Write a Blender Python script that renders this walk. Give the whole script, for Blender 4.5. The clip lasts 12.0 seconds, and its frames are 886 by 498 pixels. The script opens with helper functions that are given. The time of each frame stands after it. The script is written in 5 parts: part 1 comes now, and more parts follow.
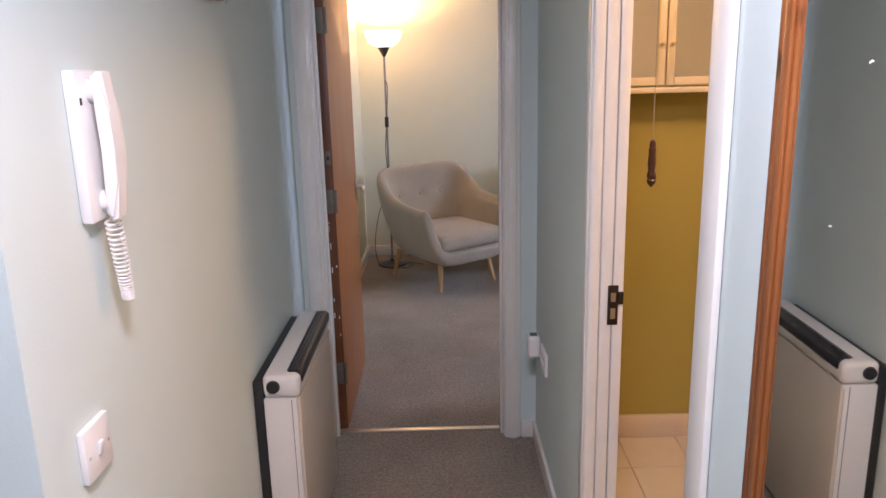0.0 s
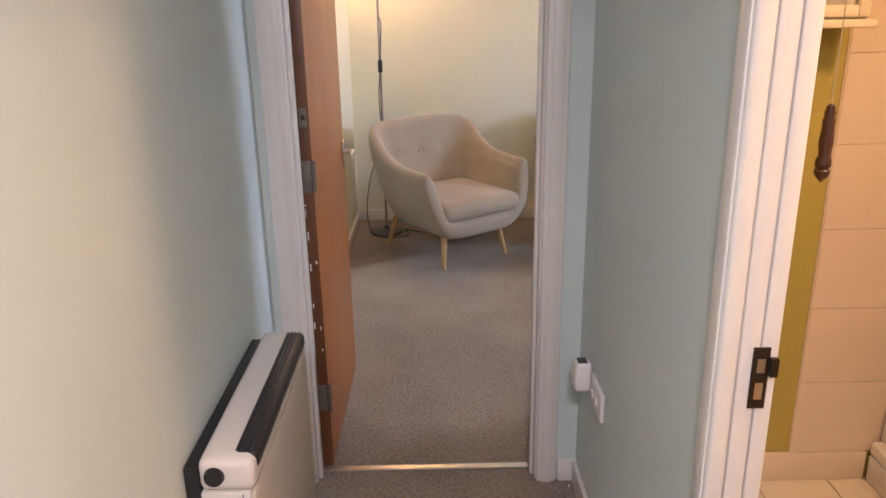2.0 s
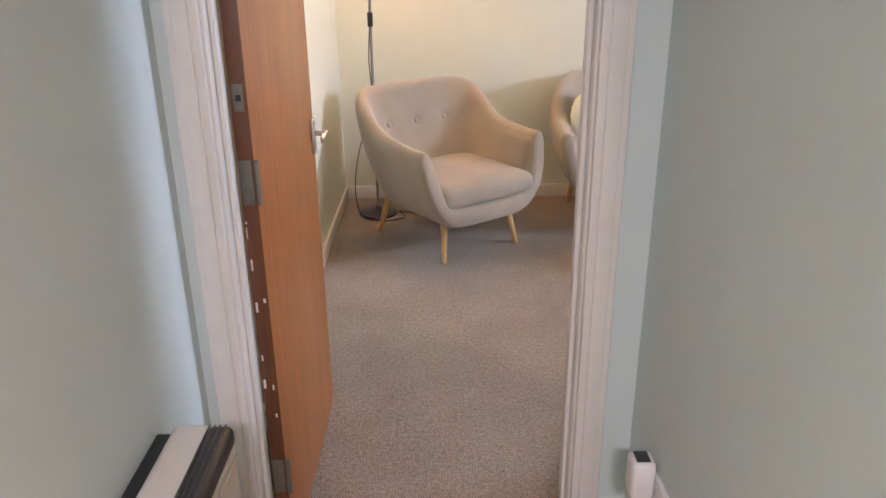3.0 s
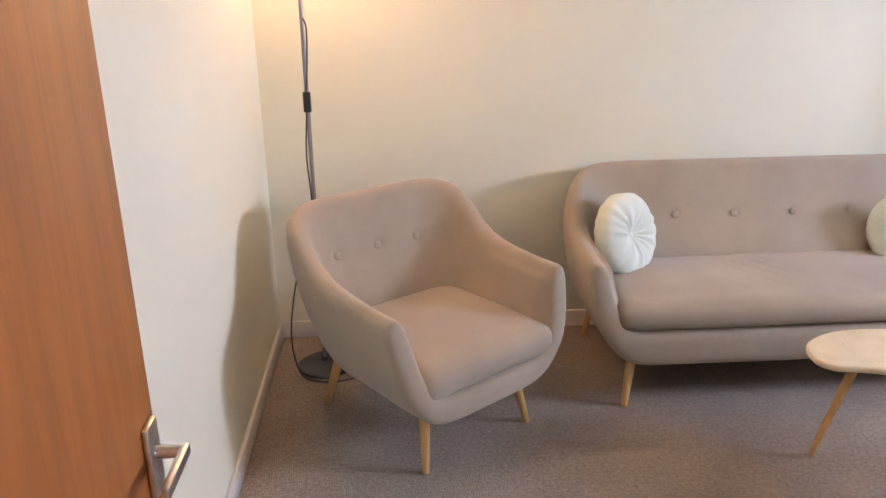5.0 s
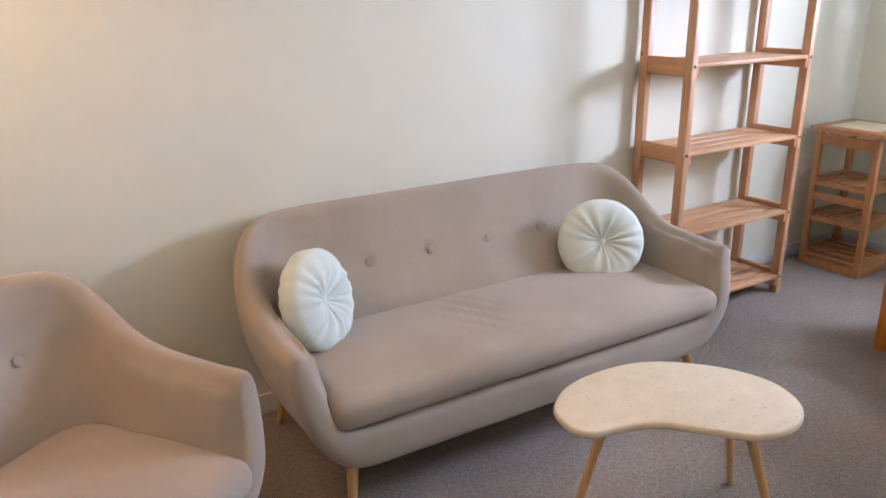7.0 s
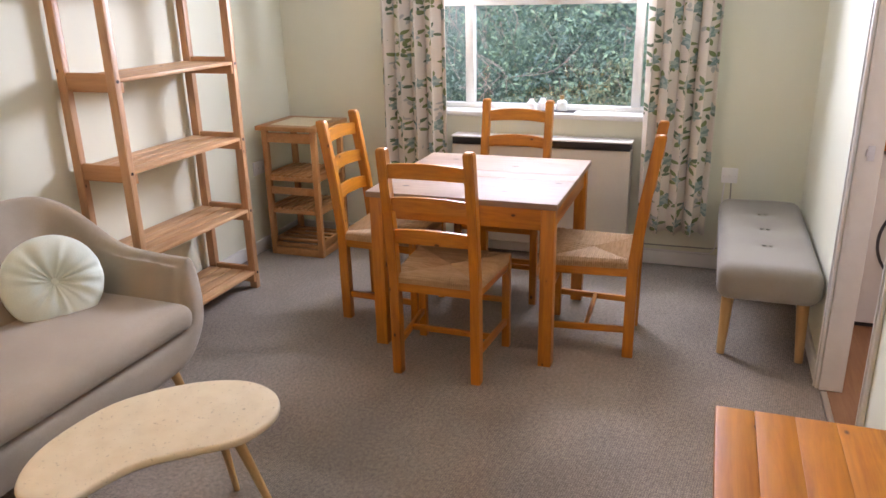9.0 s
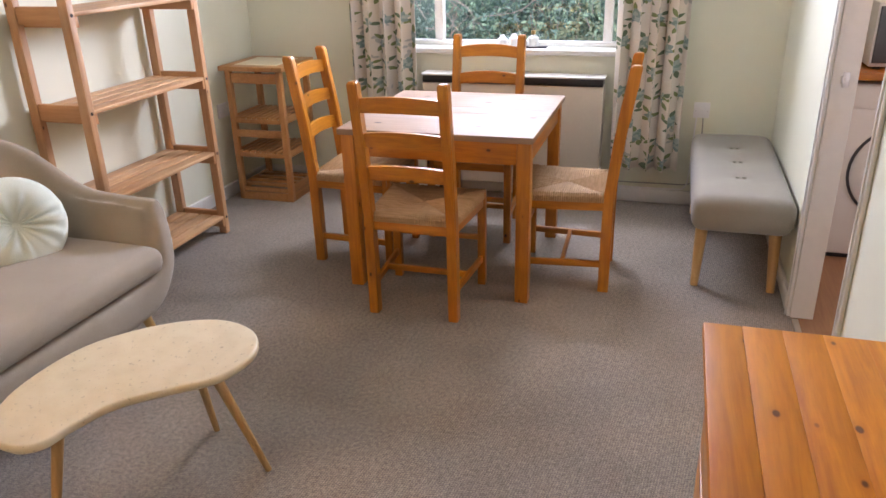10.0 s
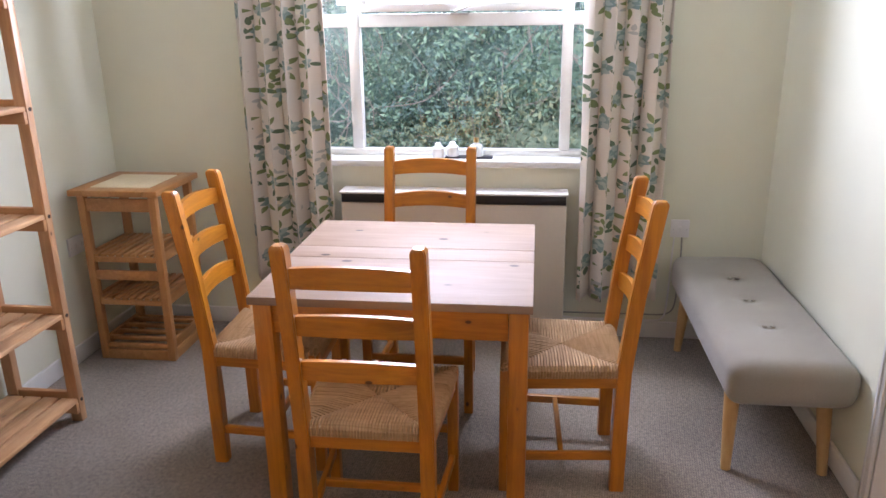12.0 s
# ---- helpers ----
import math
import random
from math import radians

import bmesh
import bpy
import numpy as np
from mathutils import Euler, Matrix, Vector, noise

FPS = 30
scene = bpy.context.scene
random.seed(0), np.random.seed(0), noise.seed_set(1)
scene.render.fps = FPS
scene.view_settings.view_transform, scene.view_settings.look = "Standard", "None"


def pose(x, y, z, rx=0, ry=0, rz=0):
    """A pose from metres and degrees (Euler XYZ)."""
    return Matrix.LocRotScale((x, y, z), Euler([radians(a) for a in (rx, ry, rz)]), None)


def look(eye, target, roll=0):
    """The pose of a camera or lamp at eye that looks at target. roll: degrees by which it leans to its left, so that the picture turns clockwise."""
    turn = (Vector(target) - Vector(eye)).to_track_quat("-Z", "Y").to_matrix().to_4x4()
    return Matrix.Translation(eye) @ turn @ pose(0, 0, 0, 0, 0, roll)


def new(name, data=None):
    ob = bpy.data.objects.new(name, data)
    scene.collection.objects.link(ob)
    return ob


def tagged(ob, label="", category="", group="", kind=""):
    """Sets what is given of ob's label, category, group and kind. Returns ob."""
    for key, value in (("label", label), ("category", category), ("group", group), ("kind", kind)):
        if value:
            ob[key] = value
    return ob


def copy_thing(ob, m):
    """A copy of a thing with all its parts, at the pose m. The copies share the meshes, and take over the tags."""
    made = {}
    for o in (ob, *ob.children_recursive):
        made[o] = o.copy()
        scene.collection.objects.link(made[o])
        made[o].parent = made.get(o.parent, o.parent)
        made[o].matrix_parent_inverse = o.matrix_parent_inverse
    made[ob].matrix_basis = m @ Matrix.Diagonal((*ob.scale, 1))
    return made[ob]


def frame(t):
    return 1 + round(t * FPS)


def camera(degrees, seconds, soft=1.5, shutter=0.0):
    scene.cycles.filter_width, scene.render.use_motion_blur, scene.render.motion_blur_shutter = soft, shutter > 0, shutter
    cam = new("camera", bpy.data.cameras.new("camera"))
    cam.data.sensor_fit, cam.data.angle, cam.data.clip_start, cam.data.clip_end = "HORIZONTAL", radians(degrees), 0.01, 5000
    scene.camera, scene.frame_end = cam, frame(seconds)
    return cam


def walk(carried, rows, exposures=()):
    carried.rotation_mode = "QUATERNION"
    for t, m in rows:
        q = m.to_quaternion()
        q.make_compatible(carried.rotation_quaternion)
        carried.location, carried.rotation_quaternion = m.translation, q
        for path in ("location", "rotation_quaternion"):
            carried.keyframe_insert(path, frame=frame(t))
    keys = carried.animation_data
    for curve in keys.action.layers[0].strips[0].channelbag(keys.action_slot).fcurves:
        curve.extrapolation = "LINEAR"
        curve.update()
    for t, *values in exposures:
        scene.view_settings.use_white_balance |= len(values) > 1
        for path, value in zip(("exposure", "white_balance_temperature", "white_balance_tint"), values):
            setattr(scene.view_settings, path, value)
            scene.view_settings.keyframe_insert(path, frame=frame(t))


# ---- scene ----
cam = camera(61.4, 12.0)
PATH = [
    (0, (0.02, -0.024, 1.604), (0.015, 1.916, 1.121), -1.4),
    (0.5, (0.042, 0.042, 1.586), (0.04, 1.982, 1.098), -1.3),
    (1, (-0.005, 0.25, 1.574), (0.0, 2.183, 1.063), -1.1),
    (1.5, (-0.073, 0.501, 1.573), (-0.06, 2.421, 1.013), -1.0),
    (2, (-0.055, 0.788, 1.554), (-0.04, 2.689, 0.93), -1.0),
    (2.5, (-0.026, 1.124, 1.532), (-0.021, 2.996, 0.828), -1.1),
    (2.7, (-0.043, 1.279, 1.507), (-0.038, 3.143, 0.781), -0.8),
    (4.3, (-0.048, 2.492, 1.522), (0.013, 4.346, 0.774), -0.8),
    (4.5, (-0.074, 2.642, 1.541), (0.007, 4.505, 0.82), -0.7),
    (5, (-0.107, 2.934, 1.557), (0.032, 4.822, 0.912), -0.7),
    (5.5, (-0.087, 3.205, 1.602), (0.148, 5.109, 1.036), -0.6),
    (6, (-0.069, 3.393, 1.597), (0.326, 5.273, 1.039), -0.6),
    (6.5, (-0.029, 3.583, 1.573), (0.63, 5.369, 0.96), -0.6),
    (7, (0.021, 3.68, 1.555), (1.019, 5.289, 0.912), -0.7),
    (7.5, (0.088, 3.663, 1.579), (1.423, 5.009, 0.941), -0.3),
    (7.7, (0.115, 3.642, 1.597), (1.558, 4.874, 0.965), -0.3),
    (9.3, (0.182, 3.572, 1.55), (1.969, 4.158, 0.869), -1.3),
    (9.5, (0.181, 3.574, 1.532), (1.96, 4.145, 0.817), -1.4),
    (10, (0.187, 3.613, 1.506), (1.947, 4.164, 0.731), -1.5),
    (10.5, (0.305, 3.684, 1.51), (2.081, 4.216, 0.76), -1.6),
    (11, (0.566, 3.78, 1.567), (2.381, 4.25, 0.873), -1.6),
    (11.5, (0.814, 3.963, 1.55), (2.675, 4.318, 0.91), -1.2),
    (12, (1.077, 4.132, 1.555), (2.968, 4.374, 0.952), -0.8),
]
EXPOSURES = [(0.0, 0.40, 6400, 39), (2.0, 0.74, 6950, 40), (2.7, 1.04, 6950, 40), (4.3, 1.16, 7250, 44), (5.0, 0.92, 6950, 45), (6.0, 0.44, 6450, 42), (7.0, 0.84, 6500, 42), (9.3, 0.67, 7500, 42), (10.5, 0.77, 7200, 41), (12.0, 0.56, 7050, 42)]
walk(cam, [(t, look(eye, target, roll)) for t, eye, target, roll in PATH], EXPOSURES)

# ---- world and lights ----
world = bpy.data.worlds.new("world")
scene.world = world
world.use_nodes = True
wn = world.node_tree
sky = wn.nodes.new("ShaderNodeTexSky")
sky.sky_type, sky.sun_disc = "NISHITA", False
sky.sun_elevation, sky.sun_rotation, sky.dust_density = radians(41), radians(259), 2.5
wn.links.new(sky.outputs[0], wn.nodes["Background"].inputs[0])
wn.nodes["Background"].inputs[1].default_value = 0.15


def lamp(name, kind, m, watts, colour, size=0.1, size_y=None):
    data = bpy.data.lights.new(name, kind)
    data.energy, data.color = watts, colour
    if kind == "AREA":
        data.shape, data.size, data.size_y = "RECTANGLE", size, size_y or size
    else:
        data.shadow_soft_size = size
    ob = new(name, data)
    ob.matrix_world = m
    return ob


sun = lamp("sun", "SUN", look((0, 0, 5), (1.0, 0.2, 4.1)), 5.0, (1.0, 0.98, 0.96))
sun.data.angle = radians(12)
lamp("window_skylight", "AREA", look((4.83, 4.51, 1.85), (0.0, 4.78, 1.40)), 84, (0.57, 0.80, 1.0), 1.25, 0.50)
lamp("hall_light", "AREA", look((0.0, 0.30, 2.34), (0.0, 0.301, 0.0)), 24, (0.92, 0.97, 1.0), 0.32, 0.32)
lamp("bathroom_light", "POINT", pose(1.15, 1.7, 2.25), 27, (1.0, 0.64, 0.29), 0.08)
# Added fill lamp; the kitchen's own source is unseen.
lamp("kitchen_fill", "POINT", pose(3.1, 1.9, 2.2), 12, (1.0, 0.88, 0.72), 0.1)
lamp("floor_lamp_bulb", "POINT", pose(-0.415, 5.94, 1.79), 29, (1.0, 0.60, 0.25), 0.04)


# ---- materials ----
def nodes_of(name):
    m = bpy.data.materials.new(name)
    m.use_nodes = True
    return m, m.node_tree, m.node_tree.nodes["Principled BSDF"]


def coords(t, scale=(1, 1, 1), kind="Object"):
    c = t.nodes.new("ShaderNodeTexCoord")
    g = t.nodes.new("ShaderNodeMapping")
    g.inputs["Scale"].default_value = scale
    t.links.new(c.outputs[kind], g.inputs["Vector"])
    return g.outputs["Vector"]


def noise_node(t, vec, scale, detail=4.0, rough=0.55, distort=0.0):
    n = t.nodes.new("ShaderNodeTexNoise")
    n.inputs["Scale"].default_value, n.inputs["Detail"].default_value = scale, detail
    n.inputs["Roughness"].default_value, n.inputs["Distortion"].default_value = rough, distort
    t.links.new(vec, n.inputs["Vector"])
    return n.outputs["Fac"]


def ramp(t, fac, stops):
    r = t.nodes.new("ShaderNodeValToRGB")
    while len(r.color_ramp.elements) < len(stops):
        r.color_ramp.elements.new(0.5)
    for e, (p, c) in zip(r.color_ramp.elements, stops):
        e.position, e.color = p, (*c, 1)
    t.links.new(fac, r.inputs["Fac"])
    return r.outputs["Color"]


def mix(t, fac, a, b, blend="MIX"):
    n = t.nodes.new("ShaderNodeMix")
    n.data_type, n.blend_type = "RGBA", blend
    for value, slot in ((fac, 0), (a, 6), (b, 7)):
        if isinstance(value, (int, float)):
            n.inputs[slot].default_value = value
        elif isinstance(value, tuple):
            n.inputs[slot].default_value = (*value, 1)
        else:
            t.links.new(value, n.inputs[slot])
    return n.outputs[2]


def calc(t, op, a, b=0.0):
    n = t.nodes.new("ShaderNodeMath")
    n.operation = op
    for value, slot in ((a, 0), (b, 1)):
        if isinstance(value, (int, float)):
            n.inputs[slot].default_value = value
        else:
            t.links.new(value, n.inputs[slot])
    return n.outputs[0]


def bump(t, p, height, strength, distance=0.002):
    b = t.nodes.new("ShaderNodeBump")
    b.inputs["Strength"].default_value, b.inputs["Distance"].default_value = strength, distance
    t.links.new(height, b.inputs["Height"])
    t.links.new(b.outputs["Normal"], p.inputs["Normal"])


def plain(name, colour, rough=0.5, metal=0.0, vary=0.06, grain=60.0, relief=0.15, coat=0.0):
    m, t, p = nodes_of(name)
    v = coords(t)
    n = noise_node(t, v, grain, 5)
    big = noise_node(t, v, 2.3, 3)
    f = calc(t, "ADD", calc(t, "MULTIPLY", n, 0.5), calc(t, "MULTIPLY", big, 0.5))
    lo, hi = (tuple(min(1, c * k) for c in colour) for k in (1 - vary, 1 + vary))
    t.links.new(ramp(t, f, [(0.3, lo), (0.7, hi)]), p.inputs["Base Color"])
    p.inputs["Roughness"].default_value, p.inputs["Metallic"].default_value = rough, metal
    p.inputs["Coat Weight"].default_value = coat
    if relief:
        bump(t, p, n, relief, 0.001)
    return m


def wood(name, dark, light, grain_axis="X", rough=0.42, knots=True, coat=0.15, scale=1.0, knot=1.0, rare=0.55, flat=False):
    m, t, p = nodes_of(name)
    stretch = {"X": (1.2, 14, 14), "Y": (14, 1.2, 14), "Z": (14, 14, 1.2)}[grain_axis]
    v = coords(t, tuple(s * scale for s in stretch))
    info = t.nodes.new("ShaderNodeObjectInfo")
    shift = t.nodes.new("ShaderNodeVectorMath")
    shift.operation = "ADD"
    spread = t.nodes.new("ShaderNodeVectorMath")
    spread.operation = "SCALE"
    spread.inputs[0].default_value = (37, 19, 53)
    t.links.new(info.outputs["Random"], spread.inputs["Scale"])
    t.links.new(v, shift.inputs[0])
    t.links.new(spread.outputs[0], shift.inputs[1])
    v = shift.outputs[0]
    rings = noise_node(t, v, 1.6, 6, 0.6, 1.2)
    fine = noise_node(t, v, 9, 4, 0.6)
    f = calc(t, "ADD", calc(t, "MULTIPLY", rings, 0.75), calc(t, "MULTIPLY", fine, 0.25))
    colour = ramp(t, f, [(0.33, dark), (0.5, tuple((a + b) / 2 for a, b in zip(dark, light))), (0.68, light)])
    if knots:
        kv = {"X": (6.5, 11, 11), "Y": (11, 6.5, 11), "Z": (11, 11, 6.5)}[grain_axis]
        kc = coords(t, (kv[0], kv[1], 0.02) if flat else kv)
        ks = t.nodes.new("ShaderNodeVectorMath")
        ks.operation = "ADD"
        t.links.new(kc, ks.inputs[0])
        t.links.new(spread.outputs[0], ks.inputs[1])
        vor = t.nodes.new("ShaderNodeTexVoronoi")
        vor.inputs["Scale"].default_value = 0.9 * knot
        t.links.new(ks.outputs[0], vor.inputs["Vector"])
        pick = t.nodes.new("ShaderNodeSeparateColor")
        t.links.new(vor.outputs["Color"], pick.inputs[0])
        some = ramp(t, pick.outputs[0], [(rare, (0, 0, 0)), (rare + 0.02, (1, 1, 1))])
        halo = ramp(t, vor.outputs["Distance"], [(0.10, (1, 1, 1)), (0.30, (0, 0, 0))])
        core = ramp(t, vor.outputs["Distance"], [(0.085, (1, 1, 1)), (0.13, (0, 0, 0))])
        colour = mix(t, calc(t, "MULTIPLY", calc(t, "MULTIPLY", halo, some), 0.45), colour, dark)
        colour = mix(t, calc(t, "MULTIPLY", calc(t, "MULTIPLY", core, some), 0.9), colour, tuple(c * 0.18 for c in dark))
    tint = ramp(t, info.outputs["Random"], [(0.0, (0.86, 0.86, 0.86)), (1.0, (1.0, 1.0, 1.0))])
    t.links.new(mix(t, 1.0, colour, tint, "MULTIPLY"), p.inputs["Base Color"])
    p.inputs["Roughness"].default_value, p.inputs["Coat Weight"].default_value = rough, coat
    p.inputs["Coat Roughness"].default_value = 0.25
    bump(t, p, fine, 0.12, 0.001)
    return m


def fabric(name, a, b, weave=420.0, rough=0.95):
    m, t, p = nodes_of(name)
    v = coords(t)
    w = noise_node(t, v, weave, 3, 0.7)
    big = noise_node(t, v, 3.0, 4)
    f = calc(t, "ADD", calc(t, "MULTIPLY", w, 0.55), calc(t, "MULTIPLY", big, 0.45))
    t.links.new(ramp(t, f, [(0.36, a), (0.64, b)]), p.inputs["Base Color"])
    p.inputs["Roughness"].default_value = rough
    p.inputs["Sheen Weight"].default_value = 0.25
    bump(t, p, w, 0.5, 0.002)
    return m


def carpet_material(name):
    m, t, p = nodes_of(name)
    v = coords(t)
    vor = t.nodes.new("ShaderNodeTexVoronoi")
    vor.inputs["Scale"].default_value = 200
    t.links.new(v, vor.inputs["Vector"])
    fine = noise_node(t, v, 260, 3, 0.7)
    worn = noise_node(t, v, 1.4, 4, 0.6)
    speck = noise_node(t, v, 70, 3, 0.6)
    base = ramp(t, worn, [(0.33, (0.208, 0.170, 0.136)), (0.67, (0.314, 0.259, 0.208))])
    flecks = ramp(t, calc(t, "ADD", calc(t, "MULTIPLY", fine, 0.65), calc(t, "MULTIPLY", speck, 0.35)), [(0.38, (0.48, 0.48, 0.49)), (0.62, (1.48, 1.47, 1.45))])
    axes = t.nodes.new("ShaderNodeSeparateXYZ")
    t.links.new(v, axes.inputs[0])
    wander = calc(t, "MULTIPLY", noise_node(t, v, 34, 4), 7.0)
    row = calc(t, "SINE", calc(t, "ADD", calc(t, "MULTIPLY", calc(t, "ADD", axes.outputs[0], axes.outputs[1]), 420.0), wander))
    loop = calc(t, "SINE", calc(t, "ADD", calc(t, "MULTIPLY", calc(t, "SUBTRACT", axes.outputs[0], axes.outputs[1]), 330.0), wander))
    weave = calc(t, "ADD", calc(t, "MULTIPLY", calc(t, "MULTIPLY", row, loop), 0.5), 0.5)
    loops = ramp(t, weave, [(0.1, (0.76, 0.76, 0.77)), (0.85, (1.22, 1.22, 1.20))])
    t.links.new(mix(t, 1.0, mix(t, 1.0, base, flecks, "MULTIPLY"), loops, "MULTIPLY"), p.inputs["Base Color"])
    p.inputs["Roughness"].default_value = 1.0
    p.inputs["Sheen Weight"].default_value = 0.15
    bump(t, p, calc(t, "ADD", calc(t, "MULTIPLY", vor.outputs["Distance"], -1.0), fine), 0.5, 0.004)
    return m


def wall_paint(name, colour):
    m, t, p = nodes_of(name)
    v = coords(t)
    big = noise_node(t, v, 1.7, 4)
    fine = noise_node(t, v, 190, 3, 0.6)
    scuff = noise_node(t, coords(t, (3, 3, 9)), 2.2, 6, 0.7)
    c = ramp(t, big, [(0.3, tuple(k * 0.965 for k in colour)), (0.7, tuple(min(1, k * 1.02) for k in colour))])
    c = mix(t, ramp(t, scuff, [(0.66, (0, 0, 0)), (0.78, (0.25, 0.25, 0.25))]), c, tuple(k * 0.86 for k in colour))
    t.links.new(c, p.inputs["Base Color"])
    p.inputs["Roughness"].default_value = 0.72
    bump(t, p, fine, 0.22, 0.0015)
    return m


PAINT = wall_paint("pale_green_paint", (0.775, 0.775, 0.615))
HALLPAINT = wall_paint("pale_blue_green_paint", (0.60, 0.71, 0.69))
CEIL = wall_paint("white_ceiling_paint", (0.80, 0.80, 0.78))
OLIVE = wall_paint("olive_paint", (0.39, 0.33, 0.075))
GLOSS = plain("white_gloss_paint", (0.76, 0.75, 0.70), 0.32, vary=0.04, grain=25, relief=0.08, coat=0.2)
CARPET = carpet_material("grey_brown_carpet")
DOORWOOD = wood("sapele_veneer", (0.31, 0.088, 0.014), (0.45, 0.145, 0.028), "Z", 0.42, knots=False, coat=0.25)
DOOREDGE = wood("dark_door_lipping", (0.12, 0.038, 0.013), (0.20, 0.072, 0.025), "Z", 0.45, knots=False)
PINE = wood("honey_pine", (0.40, 0.120, 0.004), (0.66, 0.235, 0.012), "Z", 0.38, coat=0.3, knot=1.8, rare=0.45)
PINE_X = wood("honey_pine_long", (0.40, 0.120, 0.004), (0.66, 0.235, 0.012), "X", 0.38, coat=0.3, knot=1.8, rare=0.45)
PINE_Y = wood("honey_pine_cross", (0.40, 0.120, 0.004), (0.66, 0.235, 0.012), "Y", 0.38, coat=0.3, knot=1.8, rare=0.45)
# Greyed off the honey pine: the sky's sheen is put into the base colour.
TABLETOP = wood("lacquered_pine_top", (0.31, 0.195, 0.130), (0.41, 0.275, 0.190), "Y", 0.60, coat=0.0)
TABLETOP.node_tree.nodes["Principled BSDF"].inputs["Specular IOR Level"].default_value = 0.36
REDPINE = wood("raw_pine_upright", (0.52, 0.250, 0.110), (0.72, 0.410, 0.210), "Z", 0.5, knot=1.6, rare=0.42)
REDPINE_X = wood("raw_pine_slat", (0.52, 0.250, 0.110), (0.74, 0.430, 0.220), "X", 0.5)
REDPINE_Y = wood("raw_pine_rail", (0.50, 0.22, 0.085), (0.66, 0.33, 0.14), "Y", 0.5)
BIRCH = wood("pale_birch", (0.42, 0.175, 0.050), (0.60, 0.285, 0.100), "Z", 0.45, knots=False)
BIRCH_X = wood("pale_birch_slat", (0.42, 0.175, 0.050), (0.60, 0.285, 0.100), "X", 0.45, knots=False)
BEECH = wood("beech_leg", (0.52, 0.29, 0.10), (0.66, 0.40, 0.16), "Z", 0.42, knots=False)
CHESTWOOD = wood("orange_pine_plank", (0.47, 0.125, 0.003), (0.77, 0.27, 0.010), "X", 0.5, coat=0.0, knot=1.9, rare=0.52, flat=True)
CHESTWOOD.node_tree.nodes["Principled BSDF"].inputs["Specular IOR Level"].default_value = 0.25
FELT = fabric("taupe_wool_felt", (0.308, 0.250, 0.184), (0.405, 0.334, 0.250))
BENCHFELT = fabric("grey_wool_felt", (0.245, 0.218, 0.174), (0.322, 0.288, 0.232))
VELVET = fabric("pale_mint_velvet", (0.60, 0.68, 0.58), (0.74, 0.80, 0.70), 300, 0.8)
RUSH = wood("woven_rush", (0.36, 0.20, 0.085), (0.58, 0.36, 0.18), "X", 0.75, knots=False, coat=0, scale=3)
BLACK = plain("black_plastic", (0.018, 0.018, 0.020), 0.38)
DARKMETAL = plain("dark_grey_metal", (0.10, 0.10, 0.105), 0.35, 0.8)
CHROME = plain("brushed_chrome", (0.62, 0.61, 0.60), 0.28, 1.0)
WHITEPLASTIC = plain("white_plastic", (0.80, 0.79, 0.77), 0.33, vary=0.02)
HEATERWHITE = plain("cream_white_enamel", (0.74, 0.71, 0.66), 0.35, vary=0.03)
HEATERCREAM = plain("beige_enamel", (0.60, 0.53, 0.43), 0.3, vary=0.03)
SILVERSTRIP = plain("aluminium_strip", (0.72, 0.66, 0.58), 0.35, 0.9)

CHESTFRAME = wood("orange_pine_frame", (0.21, 0.060, 0.012), (0.35, 0.115, 0.028), "Z", 0.34, coat=0.3)
POLESTEEL = plain("grey_steel_tube", (0.30, 0.29, 0.28), 0.35, 0.7)
GREYCABLE = plain("grey_green_cable_sheath", (0.34, 0.34, 0.28), 0.5)
DULLSTEEL = plain("dull_painted_steel", (0.17, 0.16, 0.13), 0.5, 0.4, vary=0.2)
BRONZE = plain("dark_bronze", (0.06, 0.045, 0.035), 0.35, 0.8)
BRASS = plain("aged_brass", (0.55, 0.42, 0.20), 0.35, 0.9)
GROUT = plain("tile_grout", (0.55, 0.46, 0.35), 0.9)
FLOORTILE = plain("cream_floor_tile", (0.66, 0.60, 0.48), 0.3, vary=0.05, grain=14)
WALLTILE = plain("beige_wall_tile", (0.66, 0.56, 0.44), 0.25, vary=0.03, grain=10)
CREAMWOOD = plain("cream_painted_wood", (0.70, 0.64, 0.50), 0.4, vary=0.03)
DARKTURNED = plain("dark_red_turned_wood", (0.045, 0.014, 0.012), 0.3, coat=0.4)
VINYL = wood("brown_vinyl_plank", (0.28, 0.13, 0.06), (0.42, 0.22, 0.11), "X", 0.4, knots=False)
GLASSWARE = plain("frosted_glassware", (0.72, 0.76, 0.74), 0.12, coat=0.5)


def stone_top(name):
    m, t, p = nodes_of(name)
    v = coords(t)
    a = noise_node(t, v, 75, 4, 0.65)
    b = noise_node(t, v, 14, 4)
    c = ramp(t, b, [(0.3, (0.71, 0.58, 0.38)), (0.7, (0.78, 0.66, 0.46))])
    c = mix(t, ramp(t, a, [(0.62, (0, 0, 0)), (0.68, (0.65, 0.65, 0.65))]), c, (0.40, 0.31, 0.20))
    t.links.new(c, p.inputs["Base Color"])
    p.inputs["Roughness"].default_value = 0.45
    bump(t, p, a, 0.1)
    return m


TERRAZZO = stone_top("speckled_cream_top")


def mirror_material(name):
    m, t, p = nodes_of(name)
    p.inputs["Base Color"].default_value = (0.86, 0.87, 0.84, 1)
    p.inputs["Metallic"].default_value, p.inputs["Roughness"].default_value = 1.0, 0.015
    return m


MIRROR = mirror_material("mirror_silver")


